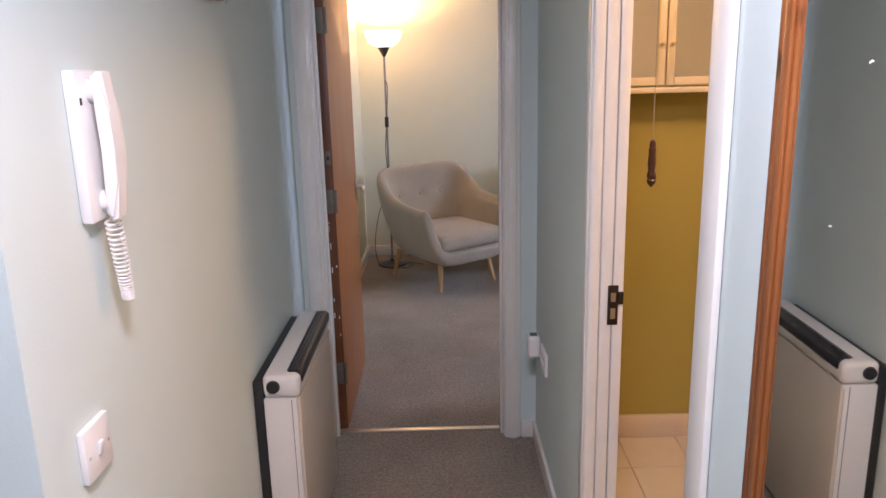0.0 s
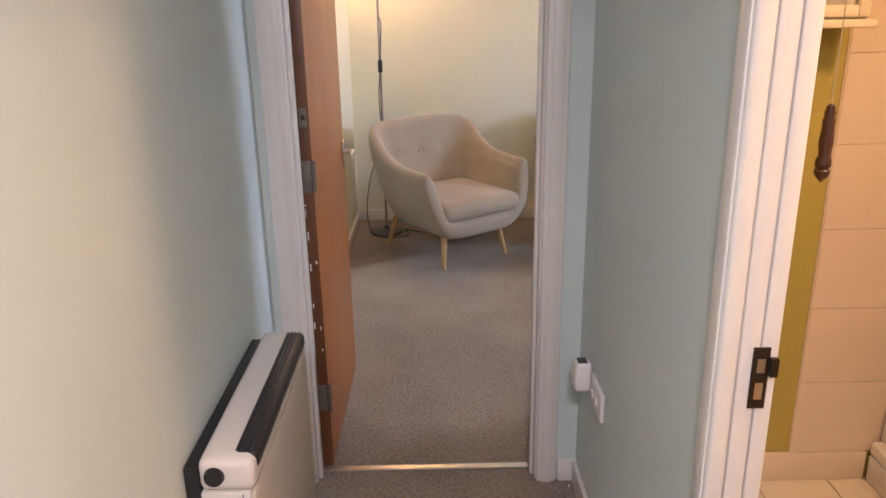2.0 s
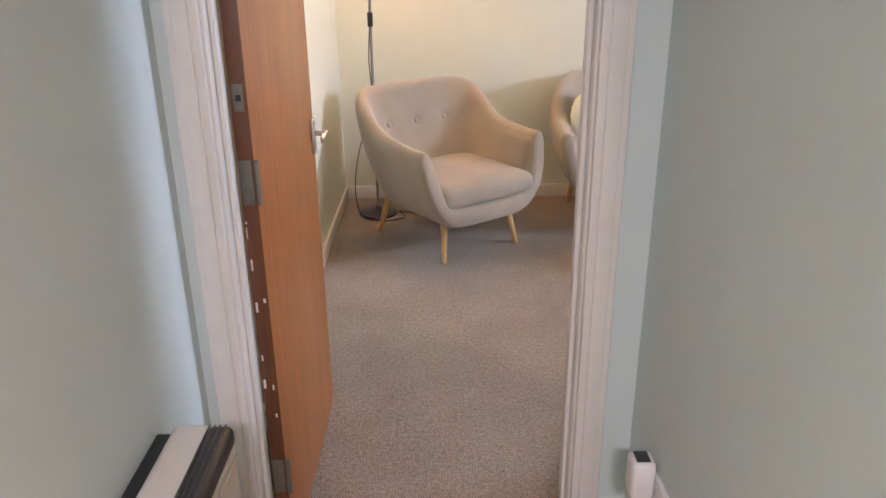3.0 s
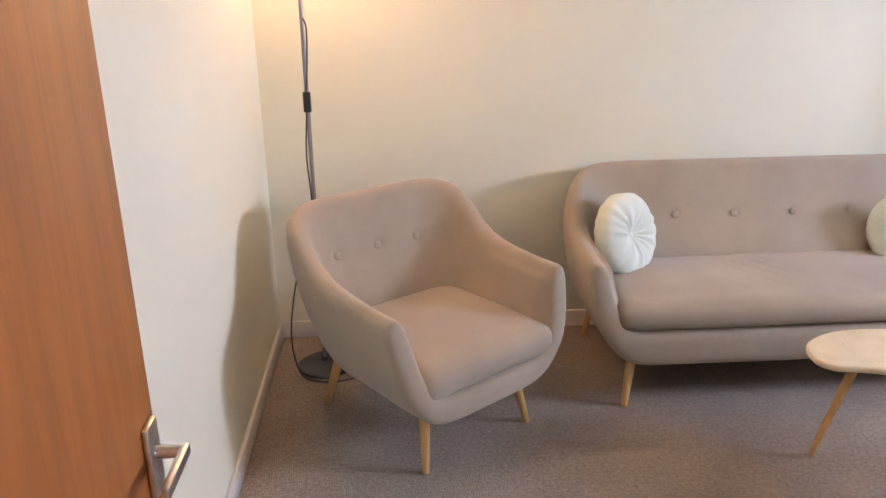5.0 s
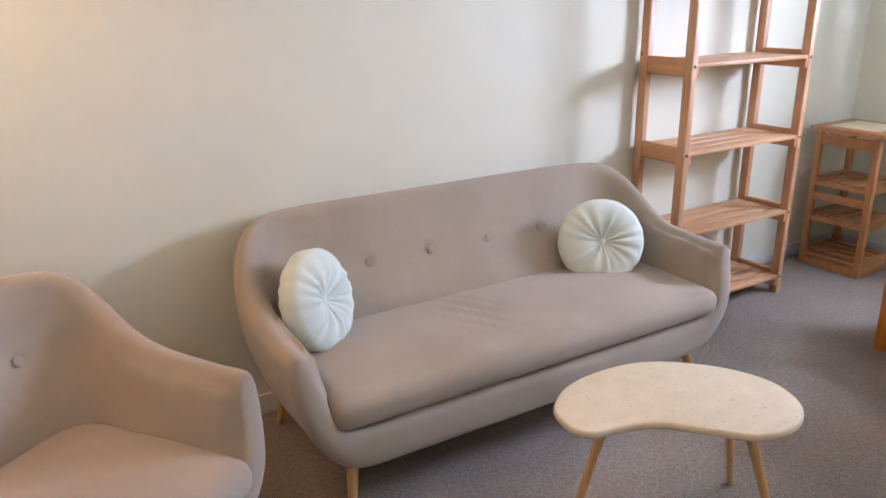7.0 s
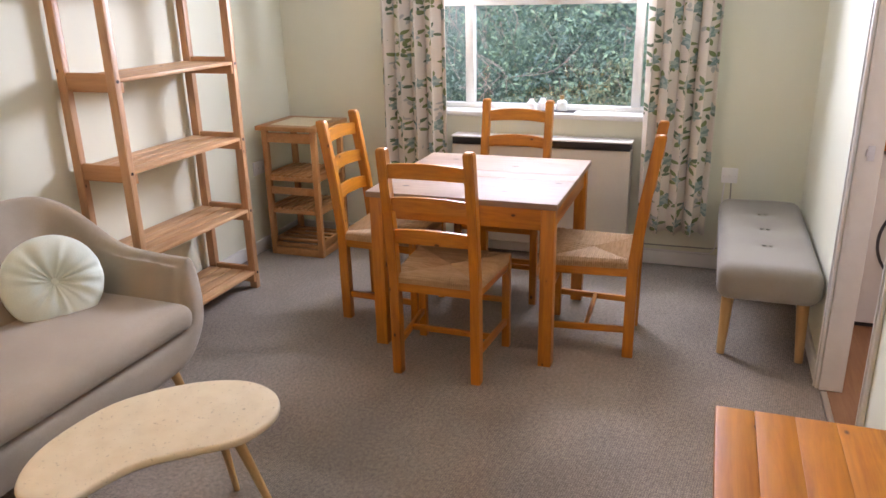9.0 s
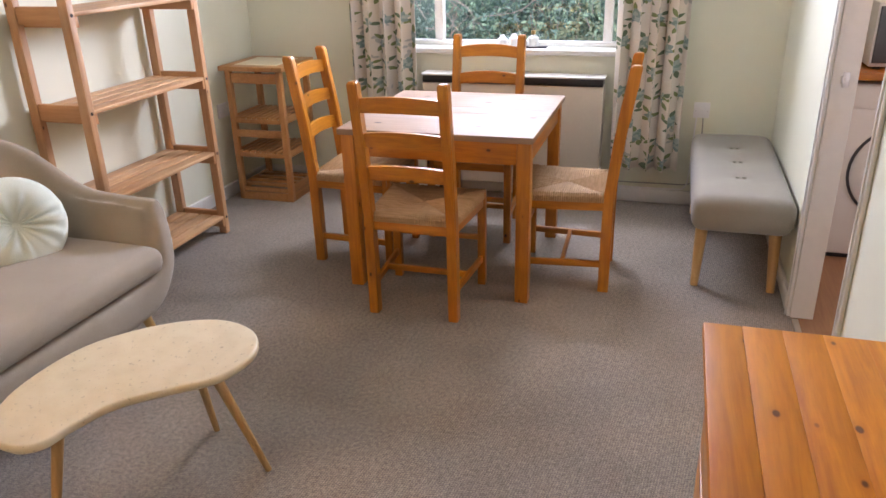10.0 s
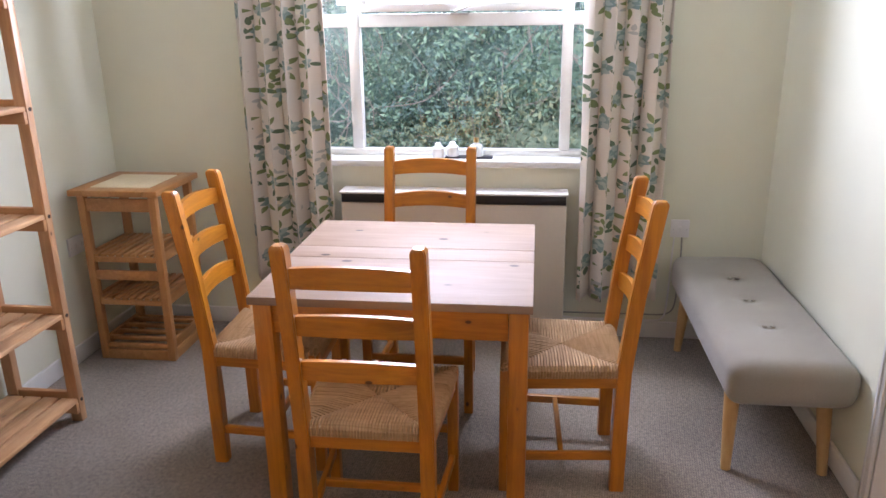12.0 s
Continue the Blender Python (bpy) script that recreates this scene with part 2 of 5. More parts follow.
def glass_material(name, tint=(1, 1, 1), rough=0.0):
    m, t, p = nodes_of(name)
    p.inputs["Base Color"].default_value = (*tint, 1)
    p.inputs["Transmission Weight"].default_value, p.inputs["Roughness"].default_value = 1.0, rough
    p.inputs["IOR"].default_value = 1.45
    return m


GLASS = glass_material("window_glass")
BATHGLASS = glass_material("shower_glass", (0.75, 0.72, 0.62), 0.25)


def glow(name, colour, strength):
    m, t, p = nodes_of(name)
    p.inputs["Base Color"].default_value = (0.9, 0.85, 0.75, 1)
    p.inputs["Emission Color"].default_value, p.inputs["Emission Strength"].default_value = (*colour, 1), strength
    return m


OPAL = glow("lit_opal_glass", (1.0, 0.66, 0.34), 4.5)


# ---- mesh helpers ----
def box(lo, hi, bevel=0.0, segments=2):
    bm = bmesh.new()
    bmesh.ops.create_cube(bm, size=1)
    for v in bm.verts:
        v.co = [l + (h - l) * (c + 0.5) for l, h, c in zip(lo, hi, v.co)]
    if bevel:
        bmesh.ops.bevel(bm, geom=bm.edges[:], offset=bevel, segments=segments, affect="EDGES", profile=0.5)
    return bm


def join(*bms):
    out = bmesh.new()
    for b in bms:
        data = bpy.data.meshes.new("joined")
        b.to_mesh(data)
        out.from_mesh(data)
        bpy.data.meshes.remove(data)
        b.free()
    return out


def moved(bm, m):
    bmesh.ops.transform(bm, matrix=m, verts=bm.verts[:])
    return bm


def rod(a, b, r0, r1=None, sides=14, bevel=True):
    a, b = Vector(a), Vector(b)
    r1 = r0 if r1 is None else r1
    bm = bmesh.new()
    bmesh.ops.create_cone(bm, cap_ends=True, segments=sides, radius1=r0, radius2=r1, depth=(b - a).length)
    return moved(bm, Matrix.Translation((a + b) / 2) @ (b - a).to_track_quat("Z", "Y").to_matrix().to_4x4())


def turned(profile, sides=28):
    """A turned shape round z from (radius, height) pairs."""
    bm = bmesh.new()
    rings = [[bm.verts.new((r * math.cos(k * math.tau / sides), r * math.sin(k * math.tau / sides), z)) for k in range(sides)] for r, z in profile]
    for a, b in zip(rings, rings[1:]):
        for k in range(sides):
            bm.faces.new((a[k], a[(k + 1) % sides], b[(k + 1) % sides], b[k]))
    if profile[0][0] > 1e-4:
        bm.faces.new(rings[0][::-1])
    if profile[-1][0] > 1e-4:
        bm.faces.new(rings[-1])
    return bm


def tube(points, r, sides=8, closed=False):
    """A tube along a line of points."""
    bm = bmesh.new()
    pts = [Vector(p) for p in points]
    rings, side = [], None
    for i, p in enumerate(pts):
        way = (pts[min(i + 1, len(pts) - 1)] - pts[max(i - 1, 0)]).normalized()
        side = (side or Vector((0.31, 0.9, 0.2))).cross(way).normalized().cross(way) if side is None else (side - way * side.dot(way))
        side = side.normalized()
        up = way.cross(side)
        rings.append([bm.verts.new(p + r * (math.cos(k * math.tau / sides) * side + math.sin(k * math.tau / sides) * up)) for k in range(sides)])
    for a, b in zip(rings, rings[1:]):
        for k in range(sides):
            bm.faces.new((a[k], a[(k + 1) % sides], b[(k + 1) % sides], b[k]))
    bm.faces.new(rings[0][::-1])
    bm.faces.new(rings[-1])
    return bm


def spline(points, n=8, closed=False):
    pts = [Vector(p) for p in points]
    out, k = [], len(pts)
    for i in range(k if closed else k - 1):
        p0, p1, p2, p3 = (pts[j % k] if closed else pts[max(0, min(k - 1, j))] for j in (i - 1, i, i + 1, i + 2))
        for s in range(n):
            u = s / n
            out.append(0.5 * (2 * p1 + (p2 - p0) * u + (2 * p0 - 5 * p1 + 4 * p2 - p3) * u * u + (3 * p1 - p0 - 3 * p2 + p3) * u ** 3))
    return out if closed else out + [pts[-1]]


def slab(outline, z0, z1, bevel=0.0):
    """A flat plate over a closed outline."""
    bm = bmesh.new()
    f = bm.faces.new([bm.verts.new((p[0], p[1], z0)) for p in outline])
    up = bmesh.ops.extrude_face_region(bm, geom=[f])
    bmesh.ops.translate(bm, vec=(0, 0, z1 - z0), verts=[g for g in up["geom"] if isinstance(g, bmesh.types.BMVert)])
    bmesh.ops.recalc_face_normals(bm, faces=bm.faces[:])
    if bevel:
        rim = [e for e in bm.edges if abs(e.verts[0].co.z - e.verts[1].co.z) < 1e-6]
        bmesh.ops.bevel(bm, geom=rim, offset=bevel, segments=3, affect="EDGES", profile=0.5)
    return bm


def mesh_of(name, bm, material, smooth=40):
    bmesh.ops.recalc_face_normals(bm, faces=bm.faces[:])
    data = bpy.data.meshes.new(name)
    bm.to_mesh(data)
    bm.free()
    data.materials.append(material)
    if smooth:
        data.polygons.foreach_set("use_smooth", [True] * len(data.polygons))
        data.set_sharp_from_angle(angle=radians(smooth))
    return data


def part(name, bm, material, parent, label="", smooth=40):
    ob = new(name, mesh_of(name, bm, material, smooth))
    ob.parent = parent
    return tagged(ob, label)


def thing(name, m, label, category, group=""):
    ob = new(name)
    ob.empty_display_size = 0.1
    ob.matrix_world = m
    return tagged(ob, label, category, group)


def solo(name, bm, material, label, category="", kind="", m=None, smooth=40, group=""):
    ob = new(name, mesh_of(name, bm, material, smooth))
    if m is not None:
        ob.matrix_world = m
    return tagged(ob, label, category, group, kind)


def soften(ob, levels=2):
    mod = ob.modifiers.new("soft", "SUBSURF")
    mod.levels = mod.render_levels = levels
    return ob


# ---- structure ----
H = 2.40


def wall(name, lo, hi, material, label, holes=(), axis=0):
    """A wall block; holes are (from, to, bottom, top) along the wall's length (axis 0: x, 1: y)."""
    cuts = sorted({lo[axis], hi[axis], *(v for h in holes for v in h[:2])})
    levels = sorted({lo[2], hi[2], *(v for h in holes for v in h[2:])})
    bms = []
    for a, b in zip(cuts, cuts[1:]):
        run = None
        for c, d in zip(levels, levels[1:]):
            if any(h[0] <= a and b <= h[1] and h[2] <= c and d <= h[3] for h in holes):
                if run:
                    bms.append(run)
                run = None
                continue
            run = [run[0], d] if run and isinstance(run, list) else [c, d]
            l, u = list(lo), list(hi)
            l[axis], u[axis], l[2], u[2] = a, b, c, d
            bms.append(box(l, u))
            run = None
    return solo(name, join(*bms), material, label, kind="structure", smooth=0)


RX0, RX1, RY0, RY1 = -0.65, 4.60, 3.06, 6.26   # living room
HX0, HX1, HY1 = -0.575, 0.40, 2.97               # hall
solo("floor_living", box((RX0 - 0.1, 3.03, -0.12), (RX1 + 0.1, RY1 + 0.1, 0.0)), CARPET, "grey-brown looped carpet of the living room", kind="structure", smooth=0)
solo("floor_hall", box((-1.7, -1.4, -0.12), (0.452, 3.03, 0.0)), CARPET, "grey-brown looped carpet of the hall", kind="structure", smooth=0)
solo("ceiling", box((-1.8, -1.5, H), (4.75, 6.4, H + 0.12)), CEIL, "plain white painted ceiling", kind="structure", smooth=0)
wall("wall_far", (RX0 - 0.1, RY1, 0), (RX1 + 0.3, RY1 + 0.1, H), PAINT, "pale green painted long wall behind the sofa")
wall("wall_room_end", (RX0 - 0.1, RY0 + 0.0, 0), (RX0, RY1, H), PAINT, "pale green painted end wall beside the armchair", axis=1)
WY0, WY1, WZ0, WZ1 = 3.76, 5.31, 0.885, 2.15    # window opening
wall("wall_window", (RX1, 0.6, 0), (RX1 + 0.26, RY1, H), PAINT, "pale green painted wall with the window", [(WY0, WY1, WZ0, WZ1)], axis=1)
wall("wall_inner_room_side", (RX0 - 0.1, 3.015, 0), (RX1, RY0, H), PAINT, "pale green partition wall with two door openings", [(-0.490, 0.272, 0, 2.03), (2.46, 3.250, 0, 2.03)])
wall("wall_inner_hall_side", (-0.70, HY1, 0), (RX1, 3.015, H), HALLPAINT, "pale partition wall at the end of the hall", [(-0.490, 0.272, 0, 2.03), (2.46, 3.250, 0, 2.03)])
wall("wall_hall_west", (-0.70, 0.950, 0), (HX0, HY1, H), HALLPAINT, "pale blue-green painted hall wall with the entry phone", axis=1)
wall("wall_hall_recess", (-1.7, 0.950, 0), (-0.70, 1.050, H), HALLPAINT, "short hall wall round the corner")
wall("wall_hall_recess_end", (-1.8, -1.4, 0), (-1.7, 1.1, H), HALLPAINT, "plain end wall of the hall recess", axis=1)
wall("wall_hall_back", (-1.8, -1.5, 0), (0.5, -1.4, H), HALLPAINT, "plain wall behind at the start of the hall")
BY0, BY1 = 1.03, 1.893                          # bathroom door opening
wall("wall_hall_east", (HX1, -1.4, 0), (HX1 + 0.052, HY1, H), HALLPAINT, "pale blue-green painted hall wall with the bathroom door", [(BY0, BY1, 0, 2.03)], axis=1)
wall("wall_bath_inner", (HX1 + 0.052, -0.2, 0), (HX1 + 0.085, HY1, H), OLIVE, "olive painted bathroom side of the partition", [(BY0, BY1, 0, 2.03)], axis=1)
wall("wall_bath_far", (0.50, 2.95, 0), (2.3, HY1, H), OLIVE, "olive painted bathroom wall")
wall("wall_bath_side", (2.2, -0.2, 0), (2.3, 2.95, H), CEIL, "plain bathroom side wall", axis=1)
wall("wall_bath_back", (0.5, -0.3, 0), (2.3, -0.2, H), CEIL, "plain bathroom back wall")
wall("wall_kitchen_west", (2.3, 0.7, 0), (2.4, HY1, H), CEIL, "plain kitchen side wall", axis=1)
wall("wall_kitchen_back", (2.3, 0.6, 0), (RX1, 0.7, H), CEIL, "plain kitchen back wall")


def skirting(name, lo, hi, label="white gloss skirting board with a worn top edge"):
    solo(name, box(lo, hi, 0.005), GLOSS, label, kind="structure")


SK = 0.085
skirting("baseboard_far", (RX0, RY1 - 0.015, 0), (RX1, RY1, SK))
skirting("baseboard_room_end", (RX0, RY0, 0), (RX0 + 0.015, RY1 - 0.016, SK))
skirting("baseboard_window", (RX1 - 0.015, RY0 + 0.016, 0), (RX1, RY1 - 0.016, SK))
skirting("baseboard_kitchen_wall", (3.312, RY0, 0), (RX1 - 0.001, RY0 + 0.015, SK))
skirting("baseboard_chest_wall", (0.345, RY0, 0), (2.393, RY0 + 0.015, SK))
skirting("baseboard_hall_east", (HX1 - 0.015, 1.927, 0), (HX1, HY1 - 0.016, SK))
skirting("baseboard_hall_end", (0.337, HY1 - 0.015, 0), (HX1, HY1, SK))
skirting("baseboard_hall_west", (HX0, 0.951, 0), (HX0 + 0.015, HY1 - 0.001, SK))


def door_frame(name, axis, a, b, near, far, top=2.03, width=0.066, hinge_stop=True):
    """Lining, stops and architraves of an opening from a to b along the axis, through a wall from near to far."""
    frame_ob = thing(name, pose(0, 0, 0), "white gloss painted door lining and architrave", "door frame")
    frame_ob["kind"] = "structure"

    def put(n, u0, u1, v0, v1, z0, z1, bev=0.004):
        lo, hi = ((u0, v0, z0), (u1, v1, z1)) if axis == 0 else ((v0, u0, z0), (v1, u1, z1))
        part(n, box(lo, hi, bev), GLOSS, frame_ob)

    for u in (a, b):
        s = -1 if u == a else 1
        put("jamb", *sorted((u, u - s * 0.012)), near + 0.001, far - 0.001, 0, top)
        mid = (near + far) / 2
        if hinge_stop:
            put("stop", *sorted((u - s * 0.012, u - s * 0.024)), mid - 0.018, mid + 0.012, 0, top - 0.03)
        for face, out in ((near, -1), (far, 1)) if hinge_stop else ((far, 1),):
            put("architrave", *sorted((u - s * 0.006, u + s * (width - 0.006))), *sorted((face, face + out * 0.014)), 0, top + width - 0.006, 0.005)
            put("moulding", *sorted((u + s * 0.012, u + s * (width - 0.022))), *sorted((face + out * 0.014, face + out * 0.019)), 0, top + 0.03, 0.0022)
    put("head", a, b, near + 0.001, far - 0.001, top - 0.024, top)
    for face, out in ((near, -1), (far, 1)):
        put("architrave", a - width + 0.006, b + width - 0.006, *sorted((face + out * 0.0005, face + out * 0.0135)), top - 0.006, top + width - 0.006, 0.005)
    return frame_ob


living_frame = door_frame("door_frame_living", 0, -0.490, 0.272, HY1, RY0)
kitchen_frame = door_frame("door_frame_kitchen", 0, 2.46, 3.250, HY1, RY0, width=0.045, hinge_stop=False)
bath_frame = thing("door_frame_bathroom", pose(0, 0, 0), "white gloss painted bathroom door lining", "door frame")
bath_frame["kind"] = "structure"
for u, s in ((BY0, -1), (BY1, 1)):
    lo, hi = sorted((u, u - s * 0.020))
    part("bead", box((HX1 - 0.004, lo, 0), (HX1 + 0.030, hi, 2.03), 0.008, 3), GLOSS, bath_frame)
    part("jamb", box((HX1 + 0.0305, lo, 0), (HX1 + 0.062, hi, 2.03), 0.002), GLOSS, bath_frame)
    lo, hi = sorted((u, u - s * 0.022))
    part("stop", box((HX1 + 0.064, lo, 0), (HX1 + 0.092, hi, 2.03), 0.003), GLOSS, bath_frame)
part("head", box((HX1, BY0 + 0.021, 2.006), (HX1 + 0.085, BY1 - 0.021, 2.03), 0.003), GLOSS, bath_frame)
part("architrave", box((HX1 - 0.008, BY1 - 0.010, 0), (HX1 - 0.0005, BY1 + 0.032, 2.06), 0.0035), GLOSS, bath_frame)
part("architrave", box((HX1 - 0.014, BY0 - 0.075, 0), (HX1 - 0.001, BY0 - 0.006, 2.10), 0.005), GLOSS, bath_frame)
solo("threshold_living", box((-0.48, 3.035, 0.0), (0.247, 3.065, 0.007), 0.003), SILVERSTRIP, "worn aluminium carpet bar in the doorway", kind="structure")
solo("threshold_kitchen", box((2.485, 3.03, 0.0), (3.22, 3.055, 0.007), 0.003), SILVERSTRIP, "aluminium carpet bar at the kitchen doorway", kind="structure")

# open door of the living room
door = thing("door_living", pose(-0.437, 3.072, 0, 0, 0, -0.3), "flat sapele veneered door, standing open against the wall", "door")
door["kind"] = "structure"
part("leaf", box((-0.036, 0.0, 0.008), (0.0, 0.765, 2.0), 0.002), DOORWOOD, door)
part("lipping", box((-0.0355, -0.0035, 0.008), (-0.0005, 0.0, 2.0), 0.001), DOOREDGE, door, "dark brown hinge edge")
for z in (0.275, 1.05, 1.78):
    hinge = part("hinge", join(box((-0.034, -0.006, z - 0.05), (-0.006, -0.0036, z + 0.05), 0.0005), rod((0.004, -0.004, z - 0.05), (0.004, -0.004, z + 0.05), 0.006)), DULLSTEEL, door, "paint-spotted steel hinge")
part("latch_plate", join(box((-0.030, -0.0045, 1.205), (-0.008, -0.0036, 1.262), 0.0004)), DULLSTEEL, door, "old tarnished latch plate")
part("latch_slot", box((-0.024, -0.0050, 1.226), (-0.013, -0.0046, 1.240)), BLACK, door, "dark latch slot")
rnd = random.Random(15)
for k in range(9):
    z, x = rnd.uniform(0.3, 0.98), rnd.choice((-0.033, -0.031, -0.012))
    part("paint_chip", box((x, -0.0048, z), (x + rnd.uniform(0.002, 0.006), -0.0036, z + rnd.uniform(0.004, 0.03)), 0.0004), GLOSS, door, "white paint chip")
plate = part("handle_plate", box((0.0, 0.712, 0.930), (0.009, 0.753, 1.036), 0.003), CHROME, door)
part("lever", join(rod((0.006, 0.732, 0.992), (0.046, 0.732, 0.992), 0.009), box((0.040, 0.640, 0.983), (0.052, 0.740, 1.001), 0.004)), CHROME, plate, "chrome lever")

# ---- window, outside ----
window = thing("window_1", pose(0, 0, 0), "white painted casement window with a large fixed pane", "window")
window["kind"] = "structure"
GX = 4.73


def window_bar(n, y0, y1, z0, z1, x0=GX - 0.03, x1=GX + 0.03):
    return part(n, box((x0, y0, z0), (x1, y1, z1), 0.006), GLOSS, window)


window_bar("frame_side", WY0, WY0 + 0.05, WZ0 + 0.02, WZ1)
window_bar("frame_side", WY1 - 0.05, WY1, WZ0 + 0.02, WZ1)
window_bar("frame_bottom", WY0 + 0.05, WY1 - 0.05, WZ0 + 0.0, WZ0 + 0.03)
window_bar("frame_top", WY0 + 0.05, WY1 - 0.05, WZ1 - 0.05, WZ1)
window_bar("mullion", 3.975, 4.025, WZ0 + 0.03, WZ1 - 0.05)
window_bar("mullion", 4.985, 5.04, WZ0 + 0.03, WZ1 - 0.05)
window_bar("transom", 4.025, 4.985, 1.495, 1.555)
window_bar("transom", WY0 + 0.05, 3.975, 1.495, 1.555)
window_bar("transom", 5.04, WY1 - 0.05, 1.495, 1.555)
vent = part("fanlight", join(box((GX - 0.045, 4.03, 1.562), (GX - 0.005, 4.98, 1.60), 0.006), box((GX - 0.045, 4.03, 2.06), (GX - 0.005, 4.98, 2.10), 0.006), box((GX - 0.045, 4.03, 1.60), (GX - 0.005, 4.07, 2.06), 0.004), box((GX - 0.045, 4.94, 1.60), (GX - 0.005, 4.98, 2.06), 0.004)), GLOSS, window, "white opening fanlight")
part("stay", join(box((GX - 0.075, 4.46, 1.545), (GX - 0.028, 4.54, 1.556), 0.002), tube(spline([(GX - 0.07, 4.52, 1.562), (GX - 0.075, 4.45, 1.585), (GX - 0.075, 4.36, 1.615)], 5), 0.006)), CHROME, vent, "chrome casement stay")
for y0, y1, z0, z1 in ((4.025, 4.985, WZ0 + 0.03, 1.495), (WY0 + 0.05, 3.975, WZ0 + 0.03, 1.495), (5.04, WY1 - 0.05, WZ0 + 0.03, 1.495), (WY0 + 0.05, 3.975, 1.555, WZ1 - 0.05), (5.04, WY1 - 0.05, 1.555, WZ1 - 0.05), (4.07, 4.94, 1.60, 2.06)):
    pane = part("pane", box((GX - 0.002, y0, z0), (GX + 0.002, y1, z1)), GLASS, window, smooth=0)
    pane.visible_shadow = False
solo("window_sill", box((RX1 - 0.05, WY0 - 0.03, 0.855), (GX - 0.03, WY1 + 0.03, 0.886), 0.008), GLOSS, "white gloss painted window sill", kind="structure")

# ---- curtains ----
def cotton(name, colour):
    m, t, p = nodes_of(name)
    uv = coords(t)
    t.links.new(mix(t, noise_node(t, uv, 5, 3), tuple(c * 0.94 for c in colour), tuple(min(1, c * 1.05) for c in colour)), p.inputs["Base Color"])
    p.inputs["Roughness"].default_value = 0.9
    bump(t, p, noise_node(t, uv, 420, 2), 0.25)
    return m


PRINTS = [cotton("olive_print", (0.20, 0.25, 0.10)), cotton("teal_print", (0.22, 0.32, 0.29)), cotton("dark_green_print", (0.12, 0.175, 0.10)), cotton("grey_print", (0.46, 0.46, 0.40)), cotton("pale_teal_print", (0.38, 0.46, 0.41))]
FLORAL = cotton("cream_cotton", (0.74, 0.67, 0.57))


def curtain(y0, y1, z0, folds, seed, label):
    rnd = random.Random(seed)
    top = 2.28
    phase = [rnd.uniform(0.7, 1.3) for _ in range(folds + 1)]

    def at(u, v, off=0.0):
        f = u * folds
        k = min(int(f), folds - 1)
        blend = f - k
        a = phase[k] + (phase[k + 1] - phase[k]) * blend
        amp = 0.046 * a * (0.8 + 0.2 * v)
        ang = math.tau * f + 0.5 * math.sin(3 * v + seed)
        x = RX1 - 0.105 + amp * math.sin(ang) + 0.010 * math.sin(9 * f + 2 * v) - off
        y = y0 + (y1 - y0) * (u + 0.030 * math.sin(ang * 2 + 0.6) + 0.02 * (v - 0.5) * math.sin(5 * u + seed))
        return (x, y, top + (z0 - top) * v + 0.006 * math.sin(ang) * v)

    bm = bmesh.new()
    nu, nv = 150, 30
    grid = [[bm.verts.new(at(i / nu, j / nv)) for j in range(nv + 1)] for i in range(nu + 1)]
    for i in range(nu):
        for j in range(nv):
            bm.faces.new((grid[i][j], grid[i + 1][j], grid[i + 1][j + 1], grid[i][j + 1]))
    ob = thing("curtain", pose(0, 0, 0), label, "curtain", "curtains at the window")
    cloth = part("cloth", bm, FLORAL, ob, smooth=60)
    mod = cloth.modifiers.new("thickness", "SOLIDIFY")
    mod.thickness, mod.offset = 0.003, 0.0
    wide, high = (y1 - y0) * 1.55, top - z0
    prints = [bmesh.new() for _ in PRINTS]

    def leaf(kind, cx, cz, angle, length, width, lift):
        b = prints[kind]
        ca, sa = math.cos(angle), math.sin(angle)
        rows = []
        for i in range(9):
            p = i / 8
            w = width * math.sin(math.pi * p ** 0.8) ** 0.8 if 0 < p < 1 else 0.0008
            row = []
            for j in range(5):
                q = (j / 4 - 0.5) * w
                px, pz = cx + (p * length) * ca - q * sa, cz + (p * length) * sa + q * ca
                u, v = px / wide, pz / high
                row.append(b.verts.new(at(min(max(u, 0.0), 1.0), min(max(v, 0.0), 0.998), lift)))
            rows.append(row)
        for r0, r1 in zip(rows, rows[1:]):
            for j in range(4):
                b.faces.new((r0[j], r0[j + 1], r1[j + 1], r1[j]))

    def flower(cx, cz, spin):
        for ring, (count, reach) in enumerate(((7, 0.038), (5, 0.024))):
            for k in range(count):
                a = spin + ring * 0.4 + k * math.tau / count
                leaf(4 if (k + ring) % 2 else 1, cx, cz, a, reach * rnd.uniform(0.88, 1.1), reach * 0.72, 0.0036 + 0.0003 * k + 0.002 * ring)
        for k in range(5):
            a = spin + 0.5 + k * 1.22 + rnd.uniform(-0.3, 0.3)
            leaf(rnd.choice((0, 0, 2)), cx + 0.028 * math.cos(a), cz + 0.028 * math.sin(a), a + rnd.uniform(-0.4, 0.4), rnd.uniform(0.036, 0.050), rnd.uniform(0.017, 0.022), 0.0030 + 0.0002 * k)

    def sprig(cx, cz, way):
        kind = rnd.choice((0, 2, 3))
        for k in range(5):
            px, pz = cx + 0.019 * k * math.cos(way + 0.12 * k), cz + 0.019 * k * math.sin(way + 0.12 * k)
            leaf(kind, px, pz, way + (0.8 if k % 2 else -0.8) * (k < 4), rnd.uniform(0.028, 0.040), rnd.uniform(0.013, 0.018), 0.0030 + 0.0002 * k)

    step, row_no, z = 0.165, 0, 0.03
